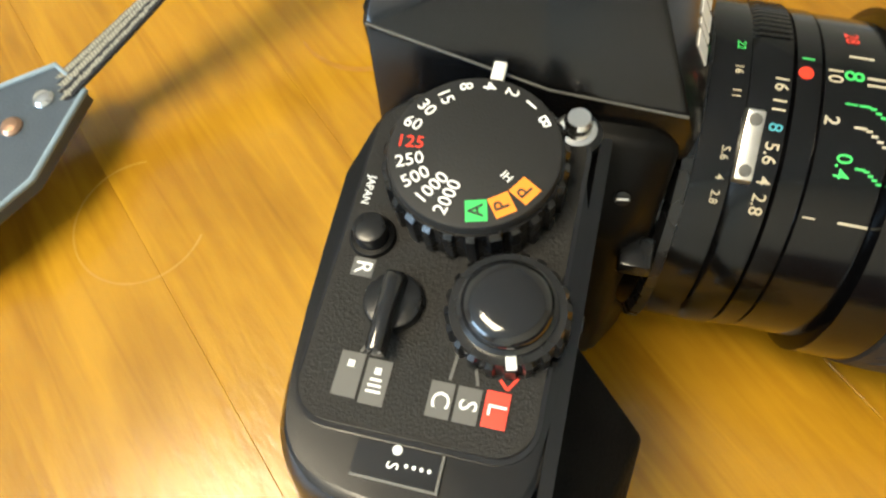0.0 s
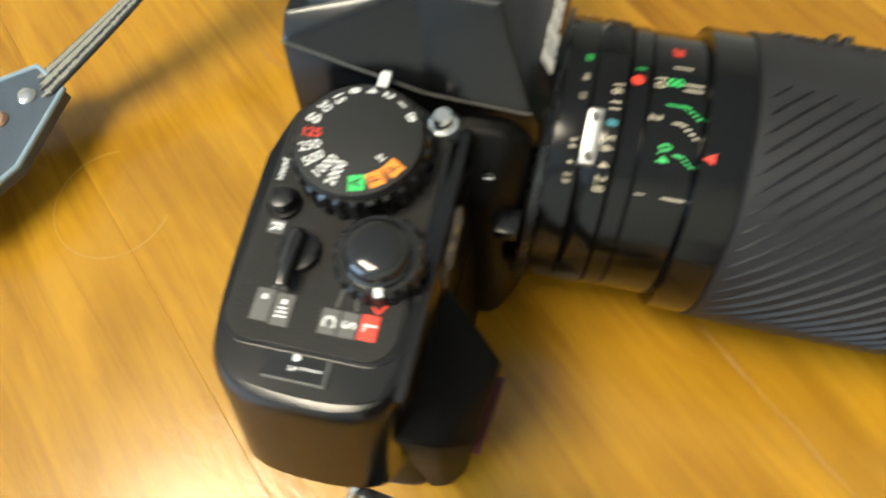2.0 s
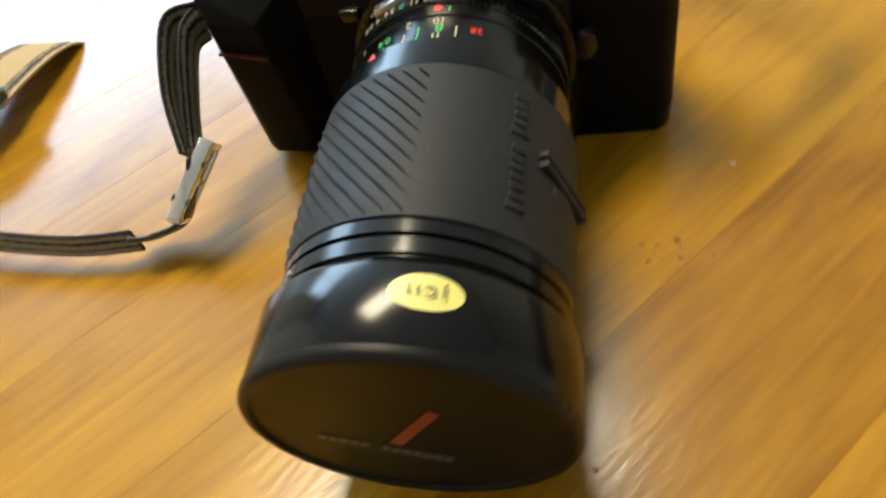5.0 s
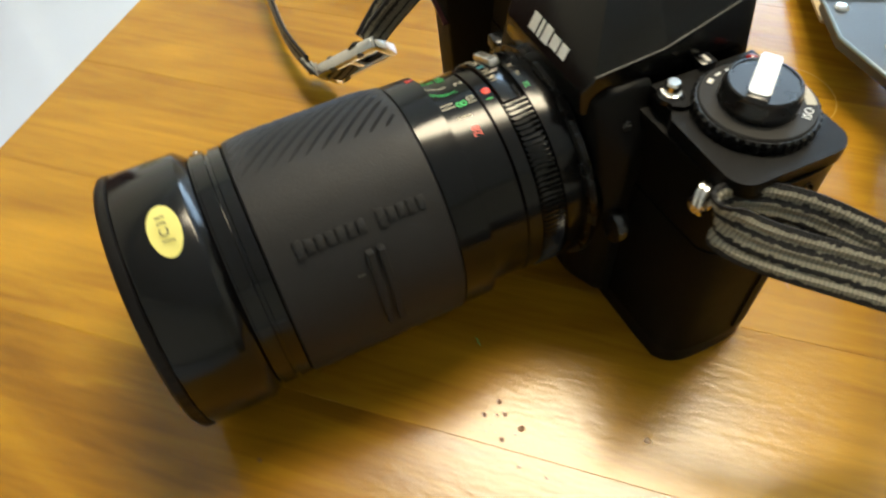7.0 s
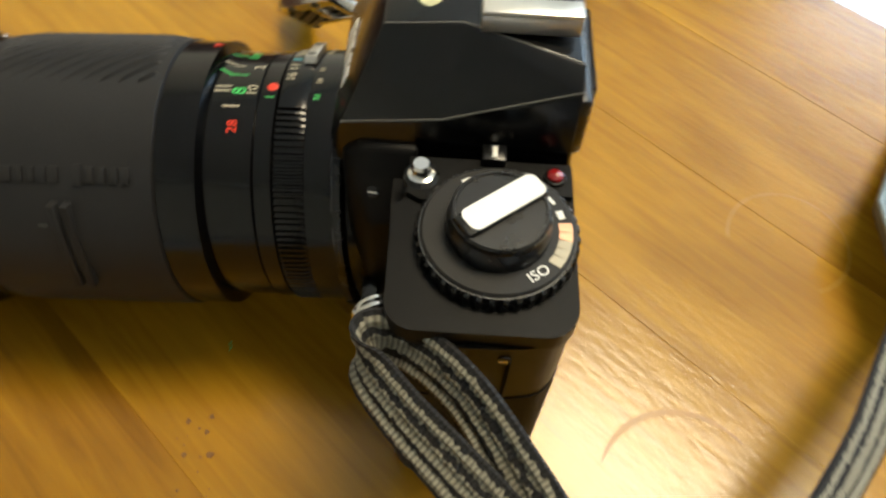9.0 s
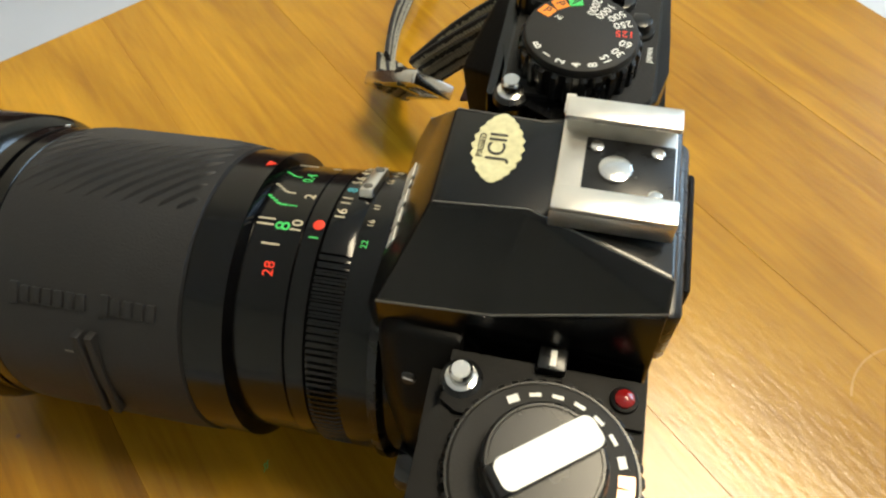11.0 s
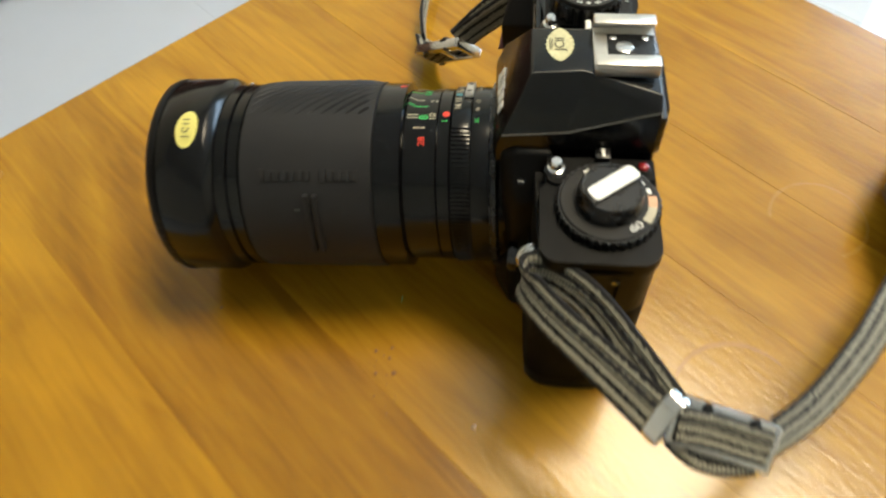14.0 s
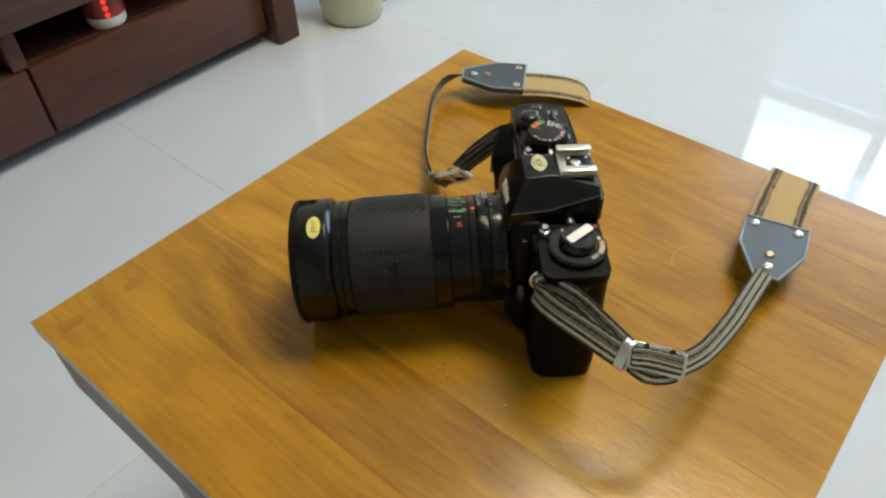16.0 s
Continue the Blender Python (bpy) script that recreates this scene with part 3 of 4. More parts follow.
prism = part("prism", prism_shell(), M_BODY, W)
# thin grey tubes paint the highlight along the worn prism edges
for sx in (1, -1):
    part("worn_crease_glint", tube([(sx * x / 1000, y / 1000, z / 1000) for x, y, z in ((20.5, -34.2, 84.5), (20.7, -14.8, 86.8), (20.2, 10.6, 95.3))], 0.00022, 1, 6), M_GREY, prism, "worn edge with its highlight painted grey")
    part("worn_crease_glint", tube([(sx * x / 1000, y / 1000, z / 1000) for x, y, z in ((9.8, -26.2, 99.7), (8.9, -11.6, 100.1), (16.2, 10.6, 98.3))], 0.00016, 1, 6), M_GREY, prism, "worn edge with its highlight painted grey")
part("viewfinder_eyepiece", hull([(-17, 11, 76), (19, 11, 76), (-17, 11, 92), (19, 11, 92), (-16, 13.6, 76.5), (18, 13.6, 76.5), (-16, 13.6, 91), (18, 13.6, 91)], 0.0012), M_KNURL, W)
eye = part("eyepiece_frame", box(-0.012, 0.012, 0.0134, 0.0150, 0.079, 0.089, 0.0008), M_GRIP, W)

# accessory shoe
shoe = part("hot_shoe", box(-0.0098, 0.0098, -0.0085, 0.0095, 0.0998, 0.1008, 0.0003), M_SHOE, W, "bright steel flash shoe")
for s in (-1, 1):
    xo, xi = (0.0068, 0.0112) if s > 0 else (-0.0112, -0.0068)
    part("rail", box(xo, xi, -0.0085, 0.0095, 0.1035, 0.1046, 0.0003), M_SHOE, shoe)
    xw = (0.0098, 0.0112) if s > 0 else (-0.0112, -0.0098)
    part("rail_wall", box(*xw, -0.0085, 0.0095, 0.1000, 0.1036, 0.0002), M_SHOE, shoe)
part("insulator", box(-0.0062, 0.0062, -0.0045, 0.0093, 0.1006, 0.1011, 0.0002), M_KNURL, shoe)
part("contact", disc(0.0026, 0, 0.0006), M_CHROME, shoe, m=pose(0, 0.0003, 0.1011))
for x, y in ((-0.0042, -0.0028), (-0.0042, 0.0065), (0.0042, 0.0065)):
    part("pin", disc(0.0011, 0, 0.0005), M_CHROME, shoe, m=pose(x, y, 0.1011))

# inspection label on the prism
bm = slab([(7.3 * math.sin(a), 4.1 * math.cos(a) * (0.55 + 0.45 * abs(math.cos(a))) * (1 + 0.06 * math.cos(24 * a))) for a in [2 * math.pi * k / 48 for k in range(48)]], 0, 0.00012, 0, 1, 0.001)
label = part("inspection_label", bm, M_FOIL, W, "worn gold foil inspection label", m=pose(-0.0022, -0.0182, 0.10012, 1.55, 0, 0))
lettering("label_text", "JCII", 0.0041, axes((0, 0, 0.0002), (-1, 0, 0), (0, -1, 0)), M_INK, label)
lettering("label_text", "PASSED", 0.0015, axes((0, -0.0026, 0.0002), (-1, 0, 0), (0, -1, 0)), M_INK, label)

# maker's name on the prism front: plain blocks
for k, w in enumerate((3.2, 1.2, 3.0, 3.2, 3.0)):
    x = -8.6 + sum((3.2, 1.2, 3.0, 3.2, 3.0)[:k]) + 0.9 * k + w / 2
    h = 4.6 if k < 3 else 3.4
    part("name_block", box(-w / 2000, w / 2000, -h / 2000, h / 2000, 0, 0.0002, 0), M_WHITE, W, m=axes((x / 1000, -0.0349, 0.0832), (1, 0, 0), (0, 0.42, 0.907)) @ pose(0, 0, 0.0001))

# right-hand deck with its dials
deck = part("right_deck", slab(cut_corners([(-22, 10), (-66, 9), (-76, 6), (-78.5, -2), (-78.5, -17), (-74.5, -23.5), (-22, -23.8)]), 0.0755, 0.0868, 0.0016, 3, 0.001), M_BODY, W)
part("panel_rim", slab(rounded(-72.0, -26.2, -22.2, 7.4, 5.0, 6), 0.0862, 0.0873, 0.0003, 1, 0.001), M_GLOSS, deck)
part("deck_panel", slab(rounded(-71.3, -27, -21.6, 6.8, 4.5, 6), 0.0865, 0.0880, 0.0007, 3, 0.001), M_PANEL, deck)
part("front_rail", slab(rounded(-76, -27, -24.6, -23.0, 0.7, 3), 0.078, 0.0865, 0.0004, 2, 0.001), M_BODY, deck)
dial = part("shutter_speed_dial", notched(0.0117, 0.0880, 0.0940, 26, 0.0006), M_KNURL, W, m=pose(-0.0372, -0.0083, 0))
part("dial_face", disc(0.0108, 0.0938, 0.0956, 0.0006, 64), M_DIALTOP, dial)
marks = ("B", "1", "2", "4", "8", "15", "30", "60", "125", "250", "500", "1000", "2000")
for k, txt in enumerate(marks):
    a = radians(-55 + 18.5 * k)
    rad = Vector((math.cos(a), math.sin(a), 0))
    half = 0.00068 * len(txt)
    c = rad * (0.0100 - half)
    lettering("dial_number", txt, 0.0024, axes((c.x, c.y, 0.09562), -rad, (rad.y, -rad.x, 0)), M_RED if txt == "125" else M_WHITE, dial)
for txt, ang, mt in (("A", 194, M_GREEN), ("P", 215, M_ORANGE), ("P", 237, M_ORANGE)):
    a = radians(ang)
    rad = Vector((math.cos(a), math.sin(a), 0))
    c = rad * 0.0085
    mm = axes((c.x, c.y, 0.09558), -rad, (rad.y, -rad.x, 0))
    part("mode_patch", box(-0.0014, 0.0014, -0.0013, 0.0013, 0, 0.0001), mt, dial, m=mm)
    lettering("mode_letter", txt, 0.0026, mm @ pose(0, 0, 0.00015), M_INK, dial)
a = radians(237)
lettering("dial_number", "HI", 0.0015, axes((0.0056 * math.cos(a), 0.0056 * math.sin(a), 0.09562), (-math.cos(a), -math.sin(a), 0), (math.sin(a), -math.cos(a), 0)), M_WHITE, dial)
part("index_mark", box(-0.0250, -0.0205, -0.0090, -0.0072, 0.0905, 0.0914, 0.0002), M_WHITE, W, m=pose(0, 0, 0))
def pin_button(x, y, z, parent):
    p = part("lock_button", lathe([(0.0026, 0), (0.0026, 0.0012), (0.0019, 0.0014), (0.0019, 0.0034), (0.0015, 0.0040)], 28), M_CHROME, parent, "silver lock button", m=pose(x, y, z))
    part("collar", lathe([(0.0034, -0.0012), (0.0034, 0.0003), (0.0026, 0.0008)], 28), M_KNURL, p)
pin_button(-0.0273, -0.0198, 0.0868, W)
rel = part("shutter_collar", notched(0.0074, 0.0878, 0.0920, 20, 0.0005), M_KNURL, W, m=pose(-0.0552, -0.0160, 0))
part("shutter_button", lathe([(0.0058, 0.0918), (0.0058, 0.0926), (0.0053, 0.0929), (0.0053, 0.0937), (0.0049, 0.0944), (0.0042, 0.0949), (0.0030, 0.0952), (0.0016, 0.09535), (0.0004, 0.0954)], 48), M_GLOSS, rel)
part("collar_mark", box(-0.0073, -0.0052, -0.0006, 0.0006, 0.0919, 0.0922, 0.0001), M_WHITE, rel, m=pose(0, 0, 0, 0, 0, 15))
lev = part("drive_lever", disc(0.0037, 0.0878, 0.0896, 0.0005), M_KNURL, W, m=pose(-0.0560, -0.0020, 0))
part("lever_arm", hull([(3, -1.4, 89.4), (3, 1.4, 89.4), (3, -1.2, 91.8), (3, 1.2, 91.8), (-7.2, -1.1, 89.0), (-7.2, 1.1, 89.0), (-7.2, -1.0, 92.2), (-7.2, 1.0, 92.2), (2, 0, 92.6)], 0.0004), M_GLOSS, lev)
rb = part("rewind_button", disc(0.0022, 0.0878, 0.0912, 0.0005), M_KNURL, W, m=pose(-0.0478, 0.0030, 0))
part("button_collar", disc(0.0030, 0.0876, 0.0888, 0.0004), M_DECK, rb)
for txt, x, y, mt, mt2 in (("C", -66.3, -10.3, M_GREY, M_WHITE), ("S", -66.3, -13.5, M_GREY, M_WHITE), ("L", -66.1, -16.8, M_RED, M_WHITE), ("R", -52.1, 3.1, M_GREY, M_WHITE)):
    k = 0.6 if txt == "R" else 1
    pt = part("deck_mark", box(-0.0021 * k, 0.0021 * k, -0.0014, 0.0014, 0, 0.0001), mt, W, m=axes((x / 1000, y / 1000, 0.08806), (-1, 0, 0), (0, -1, 0)))
    lettering("mark_letter", txt, 0.0030, pose(0, 0, 0.00015), mt2, pt)
for x, y in ((-65.6, 1.0), (-65.9, -2.4)):
    pt = part("deck_mark", box(-0.0027, 0.0027, -0.0015, 0.0015, 0, 0.0001), M_GREY, W, m=axes((x / 1000, y / 1000, 0.08806), (-1, 0, 0), (0, -1, 0)))
    part("frame_symbol", box(-0.0017, -0.0009, -0.0004, 0.0004, 0.0001, 0.00018), M_WHITE, pt)
    if y < 0:
        for q in range(3):
            part("frame_symbol", box(-0.0004 + 0.0007 * q, -0.0001 + 0.0007 * q, -0.0007 - 0.0001 * q, 0.0007 + 0.0001 * q, 0.0001, 0.00018), M_WHITE, pt)
for (x0, y0), (x1, y1), mt in (((-62.7, 0.3), (-59.6, -1.2), M_GREY), ((-63.8, -10.9), (-59.4, -11.2), M_GREY), ((-63.8, -14.2), (-61.6, -13.5), M_GREY), ((-63.6, -17.6), (-62.0, -18.6), M_RED), ((-63.6, -17.6), (-62.6, -16.6), M_RED)):
    d = Vector((x1 - x0, y1 - y0, 0))
    part("guide_line", box(0, d.length / 1000, -0.00018, 0.00018, 0, 0.00008), mt, W, m=axes((x0 / 1000, y0 / 1000, 0.08806), d, (-d.y, d.x, 0)))
lettering("deck_text", "JAPAN", 0.0015, axes((-0.0413, 0.0055, 0.08808), (-1, 0, 0), (0, -1, 0)), M_WHITE, W)
wnd = part("film_window", slab(rounded(-76.2, -72.3, -12.0, -2.0, 0.6, 3), 0.0864, 0.0871, 0.0002, 1, 0.001), M_GLOSS, W)
part("window_frame", box(-0.0765, -0.0762, -0.012, -0.002, 0.0865, 0.0873), M_GREY, wnd)
part("window_frame", box(-0.0765, -0.0722, -0.0123, -0.0120, 0.0865, 0.0873), M_GREY, wnd)
part("window_mark", disc(0.0006, 0.0870, 0.0873), M_WHITE, wnd, m=pose(-0.0727, -0.0068, 0))
lettering("window_text", "S", 0.0020, axes((-0.0745, -0.0066, 0.0873), (-1, 0, 0), (0, -1, 0)), M_WHITE, wnd)
for q in range(4):
    part("window_mark", disc(0.00025, 0.0870, 0.0873), M_WHITE, wnd, m=pose(-0.0742, -0.0082 - 0.0009 * q, 0))

# left-hand deck with the rewind knob
deck2 = part("left_deck", slab([(24.6, 11), (24.6, -16), (27, -20.8), (34, -20.8), (36.5, -22.6)] + [(56 + 5.6 * math.sin(radians(a)), -17 - 5.6 * math.cos(radians(a))) for a in range(0, 91, 15)] + [(55.6 + 6 * math.cos(radians(a)), 5 + 6 * math.sin(radians(a))) for a in range(0, 91, 15)], 0.0755, 0.0795, 0.0010, 2, 0.001), M_DECK, W)
part("raised_plate", slab([(24.8, 10.6), (24.8, -20.4), (33.5, -20.4), (35, -18), (35, 3), (32.5, 6), (32.5, 10.6)], 0.0794, 0.0806, 0.0003, 1, 0.001), M_DECK, deck2)
knob = part("rewind_dial", notched(0.0148, 0.0794, 0.0826, 40, 0.0005), M_KNURL, W, m=pose(0.0424, -0.0035, 0))
part("dial_scale_ring", lathe([(0.0138, 0.0824), (0.0138, 0.0828), (0.0134, 0.0832), (0.0095, 0.0832)], 64), M_DIALTOP, knob)
part("knob_base", lathe([(0.0094, 0.0830), (0.0092, 0.0862), (0.0088, 0.0868), (0.0087, 0.0884), (0.0083, 0.0888), (0.0079, 0.0888), (0.0078, 0.0885), (0.0010, 0.0885)], 64), M_KNURL, knob)
part("fold_out_crank", box(-0.0086, 0.0086, -0.0025, 0.0025, 0.0870, 0.0896, 0.0006), M_KNURL, knob, m=pose(-0.0006, 0, 0, 0, 0, 128))
part("bright_plate", slab(rounded(-7.4, 8.4, -2.5, 2.5, 1.5, 4), 0.0896, 0.0899, 0.0001, 1, 0.001), M_WHITE, knob, "white worn plate on the rewind crank", m=pose(-0.0006, 0, 0, 0, 0, 128))
lettering("film_speed_text", "ISO", 0.0028, axes((0.0090, 0.0070, 0.08326), (-0.6, 0.8, 0), (-0.8, -0.6, 0)), M_WHITE, knob)
for q in range(5):
    a = radians(58 + 9 * q)
    part("scale_patch", box(-0.0012, 0.0012, -0.0010, 0.0010, 0, 0.0001), M_CREAM if q < 3 else M_COPPER, knob, m=pose(0.0117 * math.cos(a), 0.0117 * math.sin(a) + 0.0003, 0.08322, 0, 0, math.degrees(a)))
for q in range(7):
    a = radians(108 + 17 * q)
    part("scale_mark", box(-0.0006 if q in (0, 6) else -0.0003, 0.0006 if q in (0, 6) else 0.0003, -0.0009, 0.0009, 0, 0.0001), M_WHITE, knob, m=pose(0.0117 * math.cos(a), 0.0117 * math.sin(a), 0.08322, 0, 0, math.degrees(a)))
pin_button(0.0295, -0.0180, 0.0803, W)
ix = part("index_block", box(0.0222, 0.0262, -0.0066, -0.0020, 0.0790, 0.0826, 0.0004), M_KNURL, W)
part("index_line", box(0.0228, 0.0256, -0.0047, -0.0037, 0.0826, 0.0828, 0.0001), M_WHITE, ix)
ld = part("lamp_collar", disc(0.0022, 0.0800, 0.0812, 0.0003), M_DECK, W, m=pose(0.0282, 0.0074, 0))
part("red_lamp", lathe([(0.0016, 0.0808), (0.0015, 0.0817), (0.0008, 0.0822), (0.0001, 0.0823)], 24), M_LED, ld)
for p, nrm in (((0.0279, -0.0277, 0.0727), (0.87, -0.1, 0.5)), ((-0.0279, -0.0277, 0.0727), (-0.87, -0.1, 0.5)), ((0.0622, -0.0011, 0.0715), (1, 0, 0)), ((-0.0792, -0.0015, 0.080), (-1, 0, 0))):
    z = Vector(nrm)
    sx = Vector((0, 0, 1)).cross(z)
    sc = part("screw", disc(0.0013, -0.0004, 0.0004, 0.0002, 20), M_KNURL, W, m=axes(p, sx, z.cross(sx)))
    part("screw_slot", box(-0.0009, 0.0009, -0.0002, 0.0002, 0.0004, 0.0005), M_CHROME, sc)
# front controls
part("lens_release", lathe([(0.0052, 0), (0.0052, 0.002), (0.0046, 0.0032), (0.002, 0.0036)], 32), M_GLOSS, W, m=axes((0.0340, -0.0275, 0.0412), (1, 0, 0), (0, 0, 1)))
part("focus_lever", box(-0.034, -0.028, -0.0345, -0.029, 0.058, 0.062, 0.0008), M_KNURL, W)
# model mark: linked rings and a swash as plain shapes
for q in range(3):
    part("ring_mark", tube([(0.0023 * math.cos(2 * math.pi * k / 20), 0, 0.0034 * math.sin(2 * math.pi * k / 20)) for k in range(20)], 0.00016, 1, 6, True), M_SHOE, W, m=pose(-0.0398 - 0.0036 * q, -0.0246, 0.0765))
part("swash_mark", box(-0.0522, -0.0500, -0.0250, -0.0245, 0.0735, 0.0795), M_GREY, W)

# ---- the zoom lens ----
AX, AZ = 0.0, 0.0404
lens = part("zoom_lens", lathe([(0.0300, 0.030), (0.0312, 0.0360), (0.0312, 0.0425), (0.0295, 0.0427), (0.0295, 0.0700), (0.0290, 0.0701)], 96), M_LENS, W, "black zoom lens with engraved scales", m=axes((AX, 0, AZ), (1, 0, 0), (0, 0, 1)))
part("mount_ring", lathe([(0.0310, 0.0335), (0.0325, 0.0345), (0.0325, 0.0362), (0.0310, 0.0366)], 96), M_KNURL, lens)


def ribbed(k, a):
    return -0.0006 if 1 <= k <= 2 and (a * 130 / (2 * math.pi)) % 1 < 0.45 and -0.9 < a < 1.40 else 0


part("aperture_ring", lathe([(0.0306, 0.0427), (0.0312, 0.0440), (0.0312, 0.0490), (0.0306, 0.0494)], 1040, lambda k, a: ribbed(k, a if a < math.pi else a - 2 * math.pi)), M_LENS, lens)
part("scale_ring", lathe([(0.0303, 0.0496), (0.0307, 0.0499), (0.0307, 0.0536), (0.0303, 0.0539)], 96), M_LENS, lens)
part("focal_scale", lathe([(0.0302, 0.0541), (0.0304, 0.0543), (0.0304, 0.0648), (0.0300, 0.0650)], 96), M_LENS, lens)
part("zoom_collar", lathe([(0.0312, 0.0650), (0.0330, 0.0656), (0.0330, 0.0742), (0.0326, 0.0744)], 96), M_LENS, lens)
grip_r = part("rubber_grip", lathe([(0.0324, 0.0744), (0.0334, 0.0749), (0.0336, 0.0800), (0.0336, 0.1150), (0.0334, 0.1190), (0.0326, 0.1194)], 96), M_RUBBER, lens, "grey ribbed rubber zoom grip")
front = part("front_barrel", lathe([(0.0326, 0.1194), (0.0332, 0.1198), (0.0332, 0.1228), (0.0324, 0.1230), (0.0324, 0.1240), (0.0333, 0.1242), (0.0333, 0.1276), (0.0326, 0.1278), (0.0326, 0.1283), (0.0330, 0.1285), (0.0353, 0.1311), (0.0355, 0.1316), (0.0355, 0.1472), (0.0350, 0.1480)], 112), M_LENS, lens)
capr = part("lens_cap", lathe([(0.0350, 0.1480), (0.0356, 0.1483), (0.0356, 0.1496), (0.0353, 0.1504), (0.0346, 0.1511), (0.0336, 0.1513), (0.0330, 0.1510), (0.0327, 0.1504), (0.0010, 0.1504)], 240, lambda k, a: -0.0003 if k in (1, 2) and (a * 60 / math.pi) % 1 < 0.5 and abs(math.cos(a)) > 0.8 else 0), M_CAP, lens, "black lens cap with a red bar")


def on_lens(deg, y, r):
    """A pose on the barrel: deg from the top towards the rewind side; x runs towards the grip side, y towards the cap."""
    a = radians(deg)
    return axes((AX + r * math.sin(a), -y, AZ + r * math.cos(a)), (-math.cos(a), 0, math.sin(a)), (0, -1, 0))


def engrave(words, deg, y, r, size, material):
    lettering("scale_number", words, size, lens.matrix_local.inverted() @ on_lens(deg, y, r), material, lens)


def stroke(deg, y0, y1, r, w, material, slant=0.0):
    n_ = 6
    for q in range(n_ if slant else 1):
        f0, f1 = (q / n_, (q + 1) / n_) if slant else (0, 1)
        d = deg + slant * max(0, (f0 + f1) / 2 - 0.35)
        part("scale_line", box(-w / 2, w / 2, y0 + (y1 - y0) * f0, y0 + (y1 - y0) * f1 + 0.00005, -0.0003, 0.00005), material, lens, m=lens.matrix_local.inverted() @ on_lens(d, 0, r))


for txt, deg in (("22", 0.8), ("16", -5.6), ("11", -12.7), ("8", -19.4), ("5.6", -27), ("4", -35), ("2.8", -42)):
    engrave(txt, deg, 0.0474, 0.03125, 0.0030, M_GREEN if txt == "22" else M_BLUE if txt == "8" else M_CREAM)
for txt, deg in (("22", 6), ("16", -3), ("11", -11), ("5.6", -29), ("4", -36), ("2.8", -42)):
    engrave(txt, deg, 0.0408, 0.03125, 0.0019, M_GREEN if txt == "22" else M_CREAM)
part("index_dot", disc(0.0012, -0.0003, 0.0001, 0.0001, 24), M_RED, lens, m=lens.matrix_local.inverted() @ on_lens(0, 0.0512, 0.03075))
engrave("I", 5.5, 0.0514, 0.03075, 0.0028, M_GREEN)
engrave("10", 1.5, 0.0557, 0.03045, 0.0033, M_CREAM)
engrave("2", -14, 0.0557, 0.03045, 0.0033, M_CREAM)
engrave("1", -43.5, 0.0557, 0.03045, 0.0027, M_CREAM)
engrave("8", 2, 0.0585, 0.03045, 0.0044, M_GREEN)
engrave("1", -8, 0.0583, 0.03045, 0.0027, M_GREEN)
engrave("0.4", -27, 0.0585, 0.03045, 0.0034, M_GREEN)
engrave("28", 19.5, 0.0588, 0.03045, 0.0032, M_RED)
stroke(10, 0.0580, 0.0618, 0.03045, 0.0004, M_CREAM)
stroke(2, 0.0606, 0.0642, 0.03045, 0.0004, M_CREAM)
stroke(-0.5, 0.0606, 0.0642, 0.03045, 0.0004, M_CREAM)
stroke(-8, 0.0596, 0.0646, 0.03045, 0.0004, M_GREEN, -7)
stroke(-15, 0.0592, 0.0646, 0.03045, 0.0004, M_CREAM, -8)
stroke(-27, 0.0604, 0.0646, 0.03045, 0.0004, M_GREEN, -6)
stroke(-43.4, 0.0602, 0.0646, 0.03045, 0.0004, M_CREAM)
part("zoom_mark", slab([(-1.1, -1.1), (1.1, -1.1), (0, 1.1)], -0.0003, 0.0001, 0, 1, 0.001), M_RED, lens, m=lens.matrix_local.inverted() @ on_lens(-26.5, 0.0668, 0.03305) @ pose(0, 0, 0, 0, 0, 180))
fork = part("meter_coupling_fork", hull([(-6, -1.5, -0.6), (6, -1.5, -0.6), (-6, 1.5, -0.6), (6, 1.5, -0.6), (-5.5, -1.4, 1.2), (5.5, -1.4, 1.2), (-5.5, 1.4, 1.2), (5.5, 1.4, 1.2)], 0.0003), M_SHOE, lens, "bright metal coupling fork", m=lens.matrix_local.inverted() @ on_lens(-26, 0.0440, 0.0314))
for x in (-0.0040, 0.0040):
    part("fork_screw", disc(0.0010, 0.0011, 0.0014, 0.0001, 18), M_GREY, fork, m=pose(x, 0, 0))

# raised chevron ribs and lettering blocks on the rubber
def rib(d0, y0, d1, y1, r, w, h):
    bm = bmesh.new()
    rows, n_ = [], 14
    for q in range(n_ + 1):
        f = q / n_
        a, y = radians(d0 + (d1 - d0) * f), y0 + (y1 - y0) * f
        hh = h * min(1, 6 * min(f, 1 - f) + 0.05)
        row = []
        for off, up in ((-w / 2, -0.0003), (0.18 * w, hh), (w / 2, -0.0003)):
            row.append(bm.verts.new(((r + up) * math.sin(a), -(y + off), (r + up) * math.cos(a))))
        rows.append(row)
    for p_, q_ in zip(rows, rows[1:]):
        for k in range(2):
            bm.faces.new((p_[k], p_[k + 1], q_[k + 1], q_[k]))
    return part("rib", bm, M_RUBBER, grip_r, m=grip_r_inv @ pose(AX, 0, AZ))


